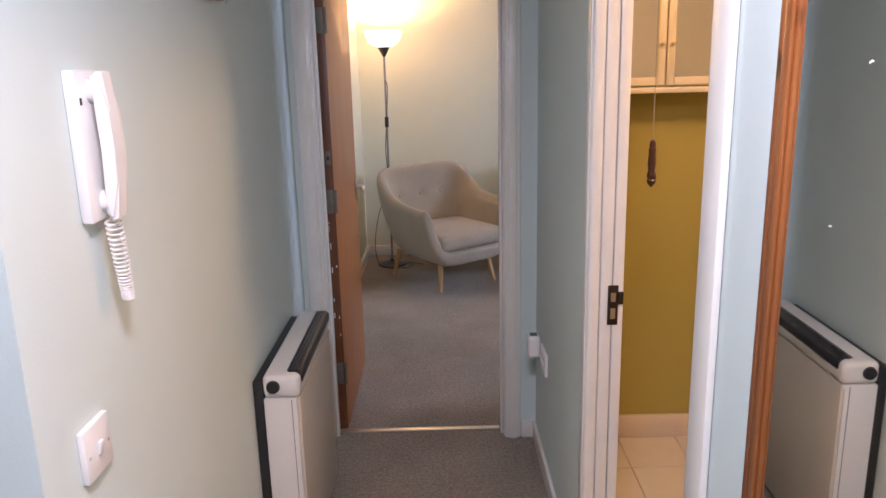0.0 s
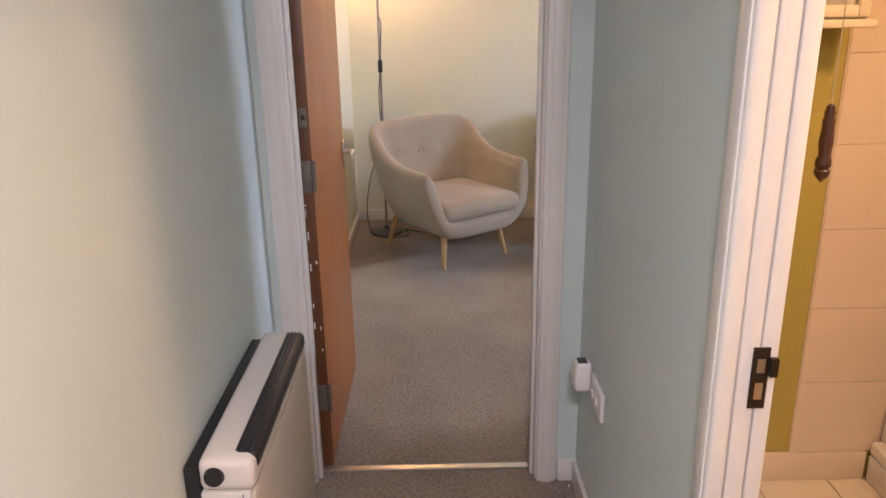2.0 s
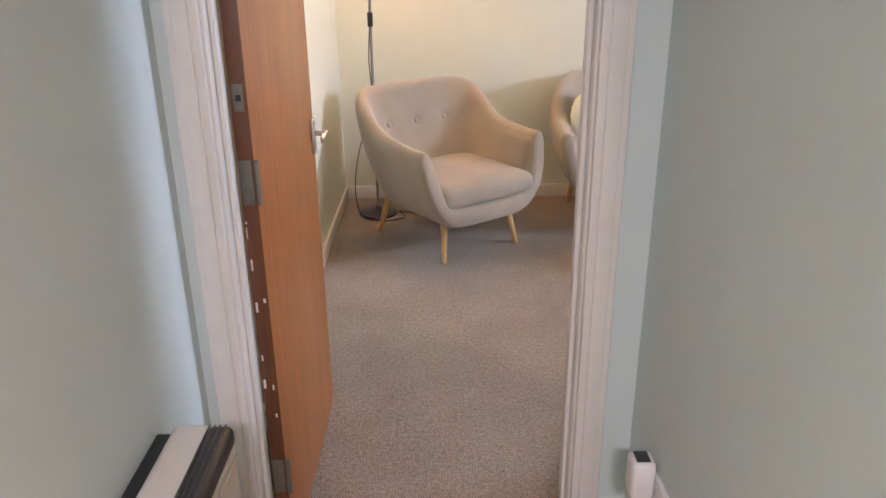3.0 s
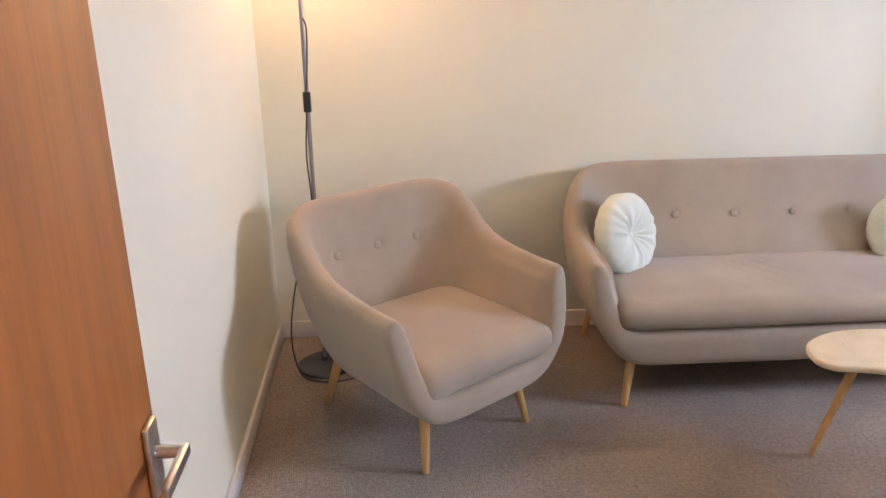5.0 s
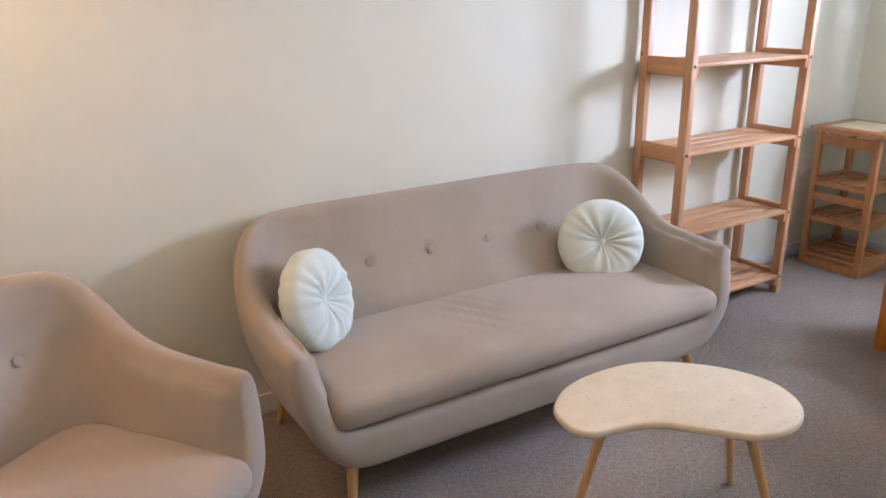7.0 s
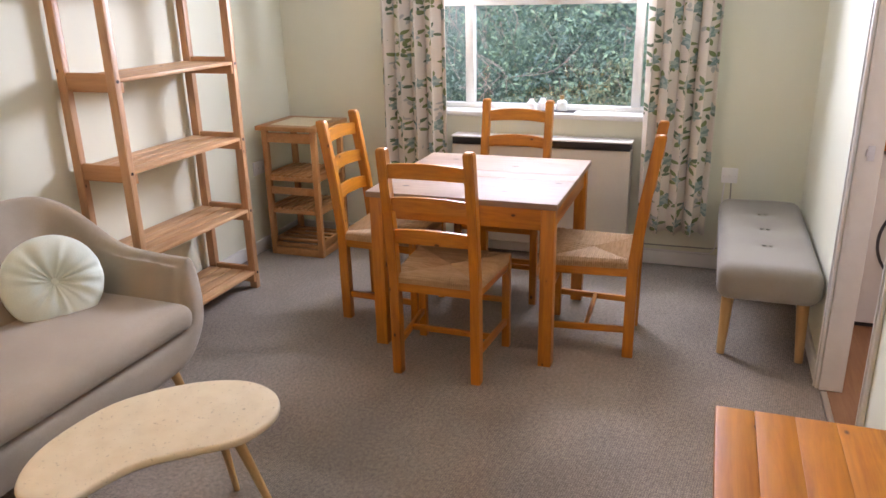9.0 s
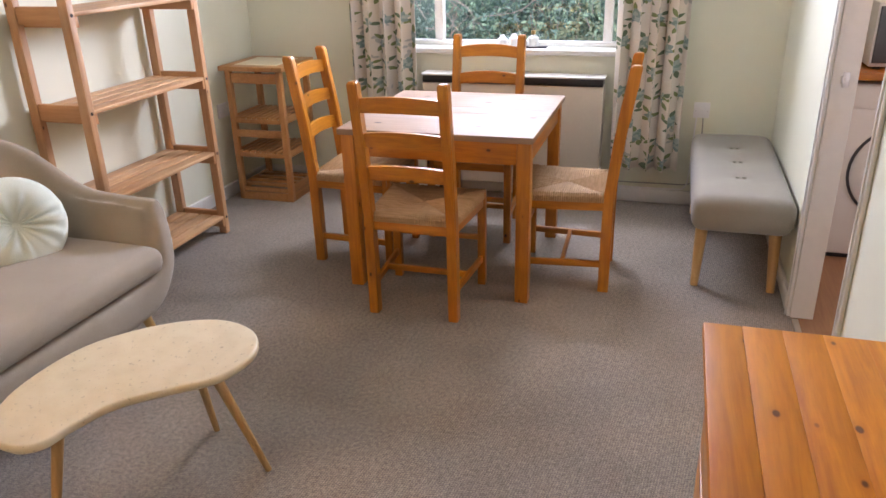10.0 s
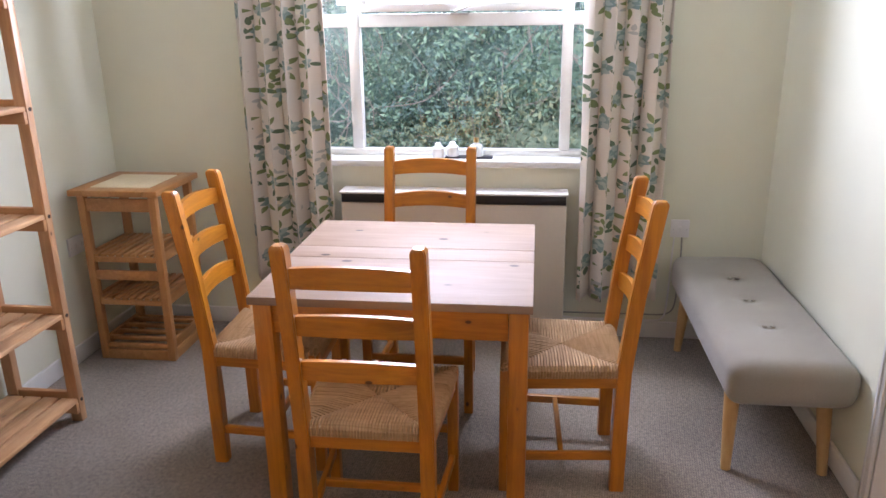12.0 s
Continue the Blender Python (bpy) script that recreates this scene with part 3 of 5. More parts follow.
    while z < high - 0.02:
        x = 0.02 + (row_no % 2) * step * 0.5
        while x < wide - 0.02:
            flower(x + rnd.uniform(-0.02, 0.02), z + rnd.uniform(-0.025, 0.025), rnd.uniform(0, math.tau))
            sprig(x + step * 0.36 + rnd.uniform(-0.02, 0.02), z + rnd.uniform(-0.03, 0.03), rnd.uniform(0, math.tau))
            x += step
        z += step * 0.80
        row_no += 1
    for b, material in zip(prints, PRINTS):
        tagged(part("leaf_print", b, material, cloth, "printed leaves", smooth=60), kind="stuff")
    return ob


curtain(5.10, 5.50, 0.30, 4, 3, "cream curtain with a green leaf print, drawn back")
curtain(3.555, 3.93, 0.235, 4, 8, "cream curtain printed with green leaves, gathered in folds")
rail = thing("curtain_rail", pose(0, 0, 0), "thin white curtain rail above the window", "curtain rail")
part("rail", rod((RX1 - 0.105, 3.5, 2.295), (RX1 - 0.105, 5.55, 2.295), 0.010), WHITEPLASTIC, rail)
for y in (3.56, 4.5, 5.49):
    part("bracket", box((RX1 - 0.11, y - 0.01, 2.287), (RX1, y + 0.01, 2.303), 0.002), WHITEPLASTIC, rail)

# outside: ground and hedge
def foliage(name, tones):
    m, t, p = nodes_of(name)
    geo = t.nodes.new("ShaderNodeNewGeometry")
    big = noise_node(t, coords(t), 1.3, 3)
    f = calc(t, "ADD", calc(t, "MULTIPLY", geo.outputs["Random Per Island"], 0.55), calc(t, "MULTIPLY", big, 0.45))
    t.links.new(ramp(t, f, [(0.2 + 0.6 * k / (len(tones) - 1), c) for k, c in enumerate(tones)]), p.inputs["Base Color"])
    p.inputs["Roughness"].default_value, p.inputs["Specular IOR Level"].default_value = 0.9, 0.0
    through_leaf = t.nodes.new("ShaderNodeBsdfTranslucent")
    t.links.new(p.inputs["Base Color"].links[0].from_socket, through_leaf.inputs["Color"])
    both = t.nodes.new("ShaderNodeMixShader")
    both.inputs[0].default_value = 0.45
    t.links.new(p.outputs[0], both.inputs[1])
    t.links.new(through_leaf.outputs[0], both.inputs[2])
    t.links.new(both.outputs[0], t.nodes["Material Output"].inputs["Surface"])
    return m


# Leaf tones lifted and blued: outdoor haze and cool daylight put into the colour.
LEAF = foliage("hazed_evergreen_leaf", [(0.10, 0.21, 0.22), (0.14, 0.30, 0.29), (0.18, 0.39, 0.32), (0.25, 0.48, 0.36)])
LEAF2 = foliage("yellow_green_leaf", [(0.11, 0.21, 0.17), (0.17, 0.30, 0.23), (0.27, 0.36, 0.24)])
TWIG = plain("grey_twig", (0.24, 0.25, 0.25), 0.8, vary=0.3, grain=20)
EARTH = plain("lawn_and_soil", (0.07, 0.085, 0.04), 0.95, vary=0.4, grain=9)
solo("ground", box((4.9, -60, -0.6), (140, 70, -0.4)), EARTH, "rough grass outside the window", kind="structure", smooth=0)


def leaf_cloud(n, centre, size, seed, leaf=0.055):
    rnd = np.random.RandomState(seed)
    p = rnd.normal(size=(n, 3))
    p /= np.linalg.norm(p, axis=1)[:, None]
    p *= (0.72 + 0.34 * rnd.rand(n) ** 0.7)[:, None]
    wob = 1 + 0.16 * np.sin(5 * p[:, 0] + seed) * np.sin(6 * p[:, 2] + 2 * seed) + 0.10 * np.sin(13 * p[:, 1] + 3 * seed) * np.sin(15 * p[:, 2] + seed)
    p = p * wob[:, None] * np.array(size) + np.array(centre)
    a = rnd.normal(size=(n, 3))
    a /= np.linalg.norm(a, axis=1)[:, None]
    b = np.cross(a, rnd.normal(size=(n, 3)))
    b /= np.linalg.norm(b, axis=1)[:, None]
    s = leaf * (0.6 + 0.8 * rnd.rand(n))[:, None]
    quad = np.stack([p - a * s, p + b * s * 0.42, p + a * s, p - b * s * 0.42], 1).reshape(-1, 3)
    return quad


def bush(name, blobs, material, label, seed, leaf=0.055, kind="stuff"):
    pts = np.concatenate([leaf_cloud(n, c, s, seed + i, leaf) for i, (n, c, s) in enumerate(blobs)])
    data = bpy.data.meshes.new(name)
    faces = np.arange(len(pts)).reshape(-1, 4).tolist()
    pts = pts.tolist()
    for n, c, s in blobs:
        core = bmesh.new()
        bmesh.ops.create_icosphere(core, subdivisions=3, radius=0.56)
        at = len(pts)
        pts += [tuple(c[k] + s[k] * v.co[k] for k in range(3)) for v in core.verts]
        faces += [[at + v.index for v in f.verts] for f in core.faces]
        core.free()
    data.from_pydata(pts, [], faces)
    data.materials.append(material)
    ob = new(name, data)
    return tagged(ob, label, "hedge", kind=kind)


bush("hedge", [(22800, (9.3, 1.4, 0.9), (1.0, 1.7, 1.5)), (26600, (9.0, 3.9, 0.7), (0.9, 1.6, 1.45)), (26600, (9.2, 5.9, 0.9), (1.0, 1.6, 1.55)), (22800, (9.0, 4.9, 0.8), (0.9, 1.2, 1.45)), (17100, (9.0, 2.7, 0.8), (0.9, 1.2, 1.4)), (13300, (9.6, 8.2, 0.7), (1.1, 1.7, 1.4)), (13300, (10.6, 4.6, 1.1), (1.0, 3.2, 1.8)), (9500, (10.4, 0.5, 1.2), (1.0, 2.2, 1.7))], LEAF, "dense blue-green evergreen hedge beyond the window", 11, 0.031)
bush("shrub", [(4800, (8.2, 4.0, 0.15), (0.5, 1.0, 0.75)), (2880, (8.5, 2.9, 0.4), (0.4, 0.8, 0.8)), (7200, (8.3, 3.4, 0.0), (0.5, 1.4, 0.8)), (5600, (8.3, 5.0, -0.1), (0.5, 1.2, 0.7))], LEAF2, "lighter yellow-green shrub in front of the hedge", 31, 0.032)
rnd = random.Random(4)
twigs = []
for k in range(170):
    y = rnd.uniform(2.2, 6.4)
    a = Vector((rnd.uniform(8.0, 8.5), y, rnd.uniform(-0.2, 1.3)))
    way = Vector((rnd.uniform(-0.25, 0.25), rnd.uniform(-0.9, 0.9), rnd.uniform(0.3, 1.0))) * rnd.uniform(0.35, 0.9)
    mid = a + way * 0.5 + Vector((0, rnd.uniform(-0.1, 0.1), rnd.uniform(-0.1, 0.1)))
    twigs.append(tube(spline([a, mid, a + way], 4), rnd.uniform(0.0018, 0.0042), 5))
solo("bare_twigs", join(*twigs), TWIG, "tangle of bare grey twigs in the hedge", "twigs", "stuff")

# ---- upholstered seats ----
def shell(half, depth, arm_h, back_h, low, seat_z, corner=0.27, pad=0.0):
    """A wrapped tub of arms and back: sections along a U in plan, open to the front (-y)."""
    front, back = -depth / 2, depth / 2
    left = [(-half + 0.004, front + 0.05), (-half + 0.002, front + 0.09), (-half, front + 0.14), (-half, front + 0.24), (-half, back - corner - 0.08)]
    for a in (8, 30, 52, 74):
        left.append((-half + corner * (1 - math.cos(radians(a))), back - corner * (1 - math.sin(radians(a)))))
    steps = max(3, round((half - corner) * 2 / 0.16))
    path = left + [(-half + corner + (2 * half - 2 * corner) * i / steps, back) for i in range(steps + 1)] + [(-x, y) for x, y in reversed(left)]
    n = len(path)
    bm = bmesh.new()
    rings = []
    for i, (x, y) in enumerate(path):
        tx, ty = (path[min(i + 1, n - 1)][k] - path[max(i - 1, 0)][k] for k in (0, 1))
        length = math.hypot(tx, ty)
        ix, iy = ty / length, -tx / length
        s = max(0.0, min(1.0, (y - front - 0.34) / (depth - 0.36)))
        s = s * s * (3 - 2 * s)
        b = max(0.0, min(1.0, (y - back + corner) / corner))
        b = b * b * (3 - 2 * b)
        top = arm_h + (back_h - arm_h) * s
        tip = min(i, n - 1 - i)
        top -= (0.036, 0.016, 0.004)[tip] if tip < 3 else 0.0
        h = top - low
        t = 0.098 - 0.012 * b
        section = [(0.125 - 0.03 * b, low), (0.058, low + 0.035), (0.018, low + 0.13), (0.0, low + h * 0.58), (0.004, top - 0.060), (0.020, top - 0.016), (t * 0.55, top + 0.002), (t - 0.012, top - 0.020), (t + 0.002, top - 0.065),
                   (t + 0.008 + (0.022 + 0.3 * pad) * b, seat_z + 0.18 + 0.04 * (1 - b) * (top - seat_z - 0.30)), (t + 0.016 + (0.06 + 0.85 * pad) * b, seat_z + 0.06), (t + 0.02 + (0.10 + pad) * b, seat_z - 0.03), (t + 0.04, low + 0.01)]
        rings.append([bm.verts.new((x + ix * o, y + iy * o, z)) for o, z in section])
    m = len(rings[0])
    for a, b in zip(rings, rings[1:]):
        for k in range(m):
            bm.faces.new((a[k], a[(k + 1) % m], b[(k + 1) % m], b[k]))
    for ring, flip in ((rings[0], False), (rings[-1], True)):
        for k in range(m // 2):
            q = [ring[k], ring[k + 1], ring[m - 2 - k], ring[m - 1 - k]]
            q = [v for c, v in enumerate(q) if v not in q[:c]]
            bm.faces.new(q[::-1] if flip else q)
    return bm


def horseshoe(half, depth, arm_h, low, seat_z):
    """The front edge of a tub: one band that runs from an arm's tip down, under the seat and up again."""
    front, rail = -depth / 2, seat_z - 0.118
    h = arm_h - low
    right = [((half - 0.050, arm_h - 0.006), (half - 0.056, arm_h - 0.010)), ((half - 0.026, arm_h - 0.018), (half - 0.084, arm_h - 0.022)), ((half - 0.008, arm_h - 0.055), (half - 0.098, arm_h - 0.055)),
             ((half - 0.004, low + h * 0.60), (half - 0.100, low + h * 0.60)), ((half - 0.008, low + 0.17), (half - 0.104, low + 0.185)), ((half - 0.026, low + 0.11), (half - 0.114, rail + 0.035)),
             ((half - 0.056, low + 0.052), (half - 0.135, rail + 0.010)), ((half - 0.090, low + 0.020), (half - 0.165, rail)), ((half - 0.135, low + 0.004), (half - 0.20, rail)), ((half - 0.20, low), (half - 0.25, rail))]
    line = right + [((half - 0.25) * k / 6, low) and (((half - 0.22) * k / 6, low), ((half - 0.27) * k / 6, rail)) for k in range(5, -6, -1)] + [((-a[0], a[1]), (-b[0], b[1])) for a, b in reversed(right)]
    bm = bmesh.new()
    layers = []
    for y, shrink in ((-0.014, 0.45), (-0.010, 0.72), (0.0, 0.90), (0.018, 1.0), (0.15, 0.98)):
        outer, inner = [], []
        for a, b in line:
            m = ((a[0] + b[0]) / 2, (a[1] + b[1]) / 2)
            for p, into in ((a, outer), (b, inner)):
                x, z = (m[k] + (p[k] - m[k]) * shrink for k in (0, 1))
                back = 0.045 * max(0.0, (z - seat_z + 0.06) / (arm_h - seat_z)) + 0.012 * max(0.0, 1 - (z - low) / 0.06)
                into.append(bm.verts.new((x, front + y + back, z)))
        layers.append(outer + inner[::-1])
    n = len(layers[0])
    for a, b in zip(layers, layers[1:]):
        for k in range(n):
            bm.faces.new((a[k], a[(k + 1) % n], b[(k + 1) % n], b[k]))
    for ring in (layers[0], layers[-1]):
        for k in range(n // 2 - 1):
            bm.faces.new((ring[k], ring[k + 1], ring[n - 2 - k], ring[n - 1 - k]))
    return bm


def cushion(x0, x1, y0, y1, z0, z1, crown=0.02, round_by=0.05, dents=(), seed=1, creases=0.0):
    """A padded cushion: a rounded block with a domed top, soft wrinkles and dents where it is buttoned."""
    bm = box((x0, y0, z0), (x1, y1, z1), round_by, 4)
    long_edges = max(2, round((x1 - x0) / 0.025))
    for axis, lo, hi, count in ((0, x0, x1, long_edges), (1, y0, y1, max(2, round((y1 - y0) / 0.025)))):
        for k in range(1, count):
            at = lo + round_by + (hi - lo - 2 * round_by) * k / count
            co, no = [0, 0, 0], [0, 0, 0]
            co[axis], no[axis] = at, 1
            bmesh.ops.bisect_plane(bm, geom=bm.verts[:] + bm.edges[:] + bm.faces[:], plane_co=co, plane_no=no)
    for v in bm.verts:
        u, w = (v.co.x - x0) / (x1 - x0), (v.co.y - y0) / (y1 - y0)
        lift = max(0.0, (v.co.z - (z0 + z1) / 2) / ((z1 - z0) / 2))
        dome = max(0.0, 16 * u * (1 - u) * w * (1 - w)) ** 0.4
        dz = lift * (crown * (dome - 0.5) + 0.004 * noise.noise((v.co.x * 5 + seed, v.co.y * 5, 0.0)))
        if creases:
            dz += lift * creases * 0.0065 * math.sin(88 * (v.co.x - x0) + 50 * (v.co.y - y0)) * math.exp(-(((u - 0.42) / 0.06) ** 2) - ((w - 0.6) / 0.3) ** 2)
        for dx, dy in dents:
            d = math.hypot(v.co.x - dx, v.co.y - dy)
            dz -= lift * (0.009 * math.exp(-(d / 0.024) ** 2) + 0.004 * math.exp(-(d / 0.09) ** 2))
        v.co.z += dz
        side = max(0.0, 1 - abs(2 * (v.co.z - z0) / (z1 - z0) - 1))
        if v.co.y < y0 + round_by:
            v.co.y -= 0.010 * side
    return bm


def tuck(bm, half, depth, low, arm_h, back_h, amount, flare):
    """Draws the lower body in, so that arms and back lean outwards towards their tops."""
    for v in bm.verts:
        f = max(0.0, min(1.0, (arm_h - 0.03 - v.co.z) / (arm_h - 0.03 - low)))
        d = amount * f ** 1.25
        v.co.x -= d * max(-1.0, min(1.0, v.co.x / (half - 0.18)))
        v.co.x += flare * max(0.0, min(1.0, (v.co.z - (arm_h - 0.06)) / (back_h - (arm_h - 0.06)))) * max(-1.0, min(1.0, v.co.x / (half - 0.18))) * max(0.0, min(1.0, v.co.y / 0.2))
        v.co.y -= 0.7 * d * max(0.0, min(1.0, v.co.y / (depth / 2 - 0.16)))
    return bm


def settled(ob):
    """The object's mesh with its modifiers worked in; they are taken off."""
    data = bpy.data.meshes.new_from_object(ob.evaluated_get(bpy.context.evaluated_depsgraph_get()))
    ob.modifiers.clear()
    return data


def lounge(name, m, half, depth, arm_h, back_h, low, seat_z, buttons, legs, button_at, label, category):
    ob = thing(name, m, label, category)
    tub = part("body", tuck(join(shell(half, depth, arm_h, back_h, low, seat_z, *((0.27, 0.0) if half < 0.6 else (0.30, 0.09))), horseshoe(half, depth, arm_h, low, seat_z)), half, depth, low, arm_h, back_h, 0.095, 0.050 if half < 0.6 else 0.0), FELT, ob, smooth=180)
    soften(tub)
    mod = tub.modifiers.new("felted", "REMESH")
    mod.mode, mod.voxel_size, mod.use_smooth_shade = "VOXEL", 0.010, True
    mod = tub.modifiers.new("worn", "SMOOTH")
    mod.factor, mod.iterations = 0.5, 13
    tub.data = settled(tub)
    for v in tub.data.vertices:
        for x in buttons:
            d = math.hypot(v.co.x - x, v.co.z - button_at[1])
            if d < 0.12 and v.co.y < button_at[0] + 0.06 and v.co.y > 0.0:
                v.co.y += 0.009 * math.exp(-(d / 0.022) ** 2) + 0.004 * math.exp(-(d / 0.06) ** 2)
        v.co += Vector((1, 1, 0)) * 0.004 * noise.noise(v.co * 4.5 + Vector((half, 0, 0)))
    front = -depth / 2
    part("seat_base", box((-half + 0.19, front + 0.03, low + 0.004), (half - 0.19, depth / 2 - 0.17, seat_z - 0.12), 0.02, 3), FELT, ob)
    part("seat_cushion", cushion(-half + 0.128, half - 0.128, front - 0.012, depth / 2 - 0.175, seat_z - 0.120, seat_z, 0.024, 0.045, creases=1.0 if half > 0.6 else 0.0), FELT, ob, smooth=60)
    for x in buttons:
        b = turned([(0.0001, -0.006), (0.013, -0.005), (0.0165, 0.0), (0.0135, 0.004), (0.0001, 0.006)], 18)
        part("button", moved(b, Matrix.Translation((x, button_at[0] + (button_at[2] if abs(x) < 0.01 else 0.0), button_at[1])) @ Matrix.Rotation(radians(72), 4, "X")), FELT, ob)
    for lx, ly, tx, ty in legs:
        part("leg", rod((tx, ty, low + 0.02), (lx, ly, 0.0), 0.021, 0.012), BEECH, ob, "tapered beech leg")
    return ob


lounge("armchair", pose(0.002, 5.515, 0, 0, 0, 36), 0.432, 0.77, 0.628, 0.85, 0.19, 0.425, (-0.19, 0, 0.19),
       [(-0.25, -0.315, -0.215, -0.27), (0.25, -0.315, 0.215, -0.27), (-0.25, 0.315, -0.215, 0.26), (0.25, 0.315, 0.215, 0.26)],
       (0.268, 0.627, 0.006), "taupe felt tub armchair with buttoned back and beech legs", "armchair")
lounge("sofa", pose(1.575, 5.835, 0, 0, 0, -0.6), 0.957, 0.77, 0.605, 0.845, 0.17, 0.447, (-0.405, -0.135, 0.135, 0.405),
       [(-0.775, -0.36, -0.745, -0.31), (0.775, -0.36, 0.745, -0.31), (-0.775, 0.31, -0.745, 0.27), (0.775, 0.31, 0.745, 0.27)],
       (0.224, 0.612, 0.0), "taupe felt three-seat sofa with buttoned back and beech legs", "sofa")


def round_cushion(m, label):
    ob = thing("cushion", m, label, "cushion", "round cushions on the sofa")
    bm = bmesh.new()
    n, pleats = 132, 15
    rings = []
    for s in (1, -1):
        for r in ((0.012, 0.05, 0.09, 0.13, 0.16, 0.178) if s == 1 else (0.178, 0.16, 0.13, 0.09, 0.05, 0.012)):
            ring = []
            for k in range(n):
                a = k * math.tau / n
                q = r / 0.185
                h = 0.062 * math.sqrt(max(0, 1 - q ** 3.2)) * (0.28 + 0.72 * min(1, q * 2.3)) + 0.004
                h += (0.0055 + 0.0035 * math.sin(3.1 * a + 1.0) + 0.002 * math.sin(7.0 * a)) * (1.05 - q * 0.75) * math.sin(pleats * a + 2.2 * q + 1.9 * math.sin(2.3 * a) + 0.9 * math.sin(5.0 * a)) * min(1, q * 4)
                ring.append(bm.verts.new((r * math.cos(a), r * math.sin(a), s * h)))
            rings.append(ring)
    for a, b in zip(rings, rings[1:]):
        for k in range(n):
            bm.faces.new((a[k], b[k], b[(k + 1) % n], a[(k + 1) % n]))
    bm.faces.new(rings[0])
    bm.faces.new(rings[-1])
    part("cover", bm, VELVET, ob, smooth=70)
    part("button", moved(turned([(0.0001, -0.01), (0.014, -0.006), (0.017, 0.0), (0.012, 0.006), (0.0001, 0.008)], 16), Matrix.Translation((0, 0, 0.024))), VELVET, ob)
    return ob


round_cushion(look((0.892, 5.893, 0.580), (0.892 - 0.58, 5.893 + 0.75, 0.580 - 0.26)), "round pleated pale mint velvet cushion leaning on the sofa arm")
round_cushion(look((2.165, 5.873, 0.564), (2.165 + 0.45, 5.873 + 0.85, 0.564 - 0.28)), "round pleated pale green velvet cushion propped in the sofa corner")

# ---- coffee table ----
ct = thing("coffee_table", pose(0, 0, 0), "kidney-shaped cream speckled coffee table on three beech legs", "coffee table")
kidney = spline([(1.258, 5.03, 0), (1.30, 5.14, 0), (1.46, 5.215, 0), (1.70, 5.195, 0), (1.87, 5.06, 0), (1.945, 4.90, 0), (1.91, 4.76, 0), (1.80, 4.688, 0), (1.66, 4.71, 0), (1.565, 4.81, 0), (1.475, 4.905, 0), (1.37, 4.945, 0), (1.29, 4.965, 0)], 6, True)
part("tabletop", slab(kidney, 0.400, 0.424, 0.009), TERRAZZO, ct)
for a, b in (((1.43, 5.05), (1.343, 5.089)), ((1.83, 4.94), (1.936, 4.969)), ((1.73, 4.80), (1.80, 4.70))):
    part("leg", rod((*a, 0.4), (*b, 0.0), 0.017, 0.010), BEECH, ct)

# ---- floor lamp ----
fl = thing("floor_lamp", pose(-0.415, 5.94, 0), "dark metal uplighter floor lamp with a lit opal bowl", "floor lamp")
part("base", turned([(0.118, 0.0), (0.122, 0.006), (0.118, 0.016), (0.05, 0.026), (0.016, 0.032), (0.012, 0.05)], 36), DARKMETAL, fl)
part("pole", rod((0, 0, 0.03), (0, 0, 1.69), 0.0085), POLESTEEL, fl, "grey steel pole")
part("cone", turned([(0.011, 1.663), (0.016, 1.675), (0.046, 1.728), (0.052, 1.740)], 28), BLACK, fl, "black cone under the bowl")
part("bowl", turned([(0.045, 1.735), (0.085, 1.748), (0.122, 1.783), (0.140, 1.828), (0.143, 1.858), (0.138, 1.858), (0.118, 1.788), (0.045, 1.745)], 36), OPAL, fl, "glowing opal glass bowl")
sw = part("cord_switch", box((-0.014, -0.030, 1.125), (0.016, -0.006, 1.205), 0.005), BLACK, fl)
part("cord", tube(spline([(0.004, -0.012, 1.48), (0.016, -0.014, 1.44), (0.01, -0.02, 1.3), (0.0, -0.02, 1.2), (-0.004, -0.02, 1.12), (-0.016, -0.02, 0.95), (-0.008, -0.02, 0.75), (-0.03, -0.03, 0.6), (-0.10, -0.02, 0.40), (-0.13, -0.06, 0.18), (-0.10, -0.10, 0.03), (-0.03, -0.15, 0.010), (0.08, -0.16, 0.010), (0.17, -0.10, 0.010), (0.13, 0.02, 0.010), (0.26, -0.06, 0.010)], 8), 0.0032), BLACK, fl)

# ---- pine shelf ----
shelf = thing("shelf_unit", pose(0, 0, 0), "open raw pine slatted shelf unit, empty", "shelf")
SX0, SX1, SY0, SY1 = 2.70, 3.575, 5.925, 6.235
for x in (SX0, SX1 - 0.034):
    for y in (SY0, SY1 - 0.046):
        part("upright", box((x, y, 0), (x + 0.034, y + 0.046, 1.75), 0.003), REDPINE, shelf)
for z in (0.105, 0.468, 0.865, 1.26, 1.65):
    for x in (SX0 + 0.034, SX1 - 0.034 - 0.018):
        part("rail", box((x, SY0 + 0.002, z - 0.062), (x + 0.018, SY1 - 0.002, z - 0.018), 0.003), REDPINE_Y, shelf)
    for side_x in (SX0 - 0.0, SX1 - 0.034):
        part("side_rail", box((side_x + 0.006, SY0 + 0.046, z - 0.05), (side_x + 0.028, SY1 - 0.046, z + 0.022), 0.003), REDPINE_Y, shelf)
    for k in range(4):
        y = SY0 + 0.004 + k * 0.0785
        part("slat", box((SX0 + 0.035, y, z - 0.018), (SX1 - 0.035, y + 0.068, z), 0.003), REDPINE_X, shelf)

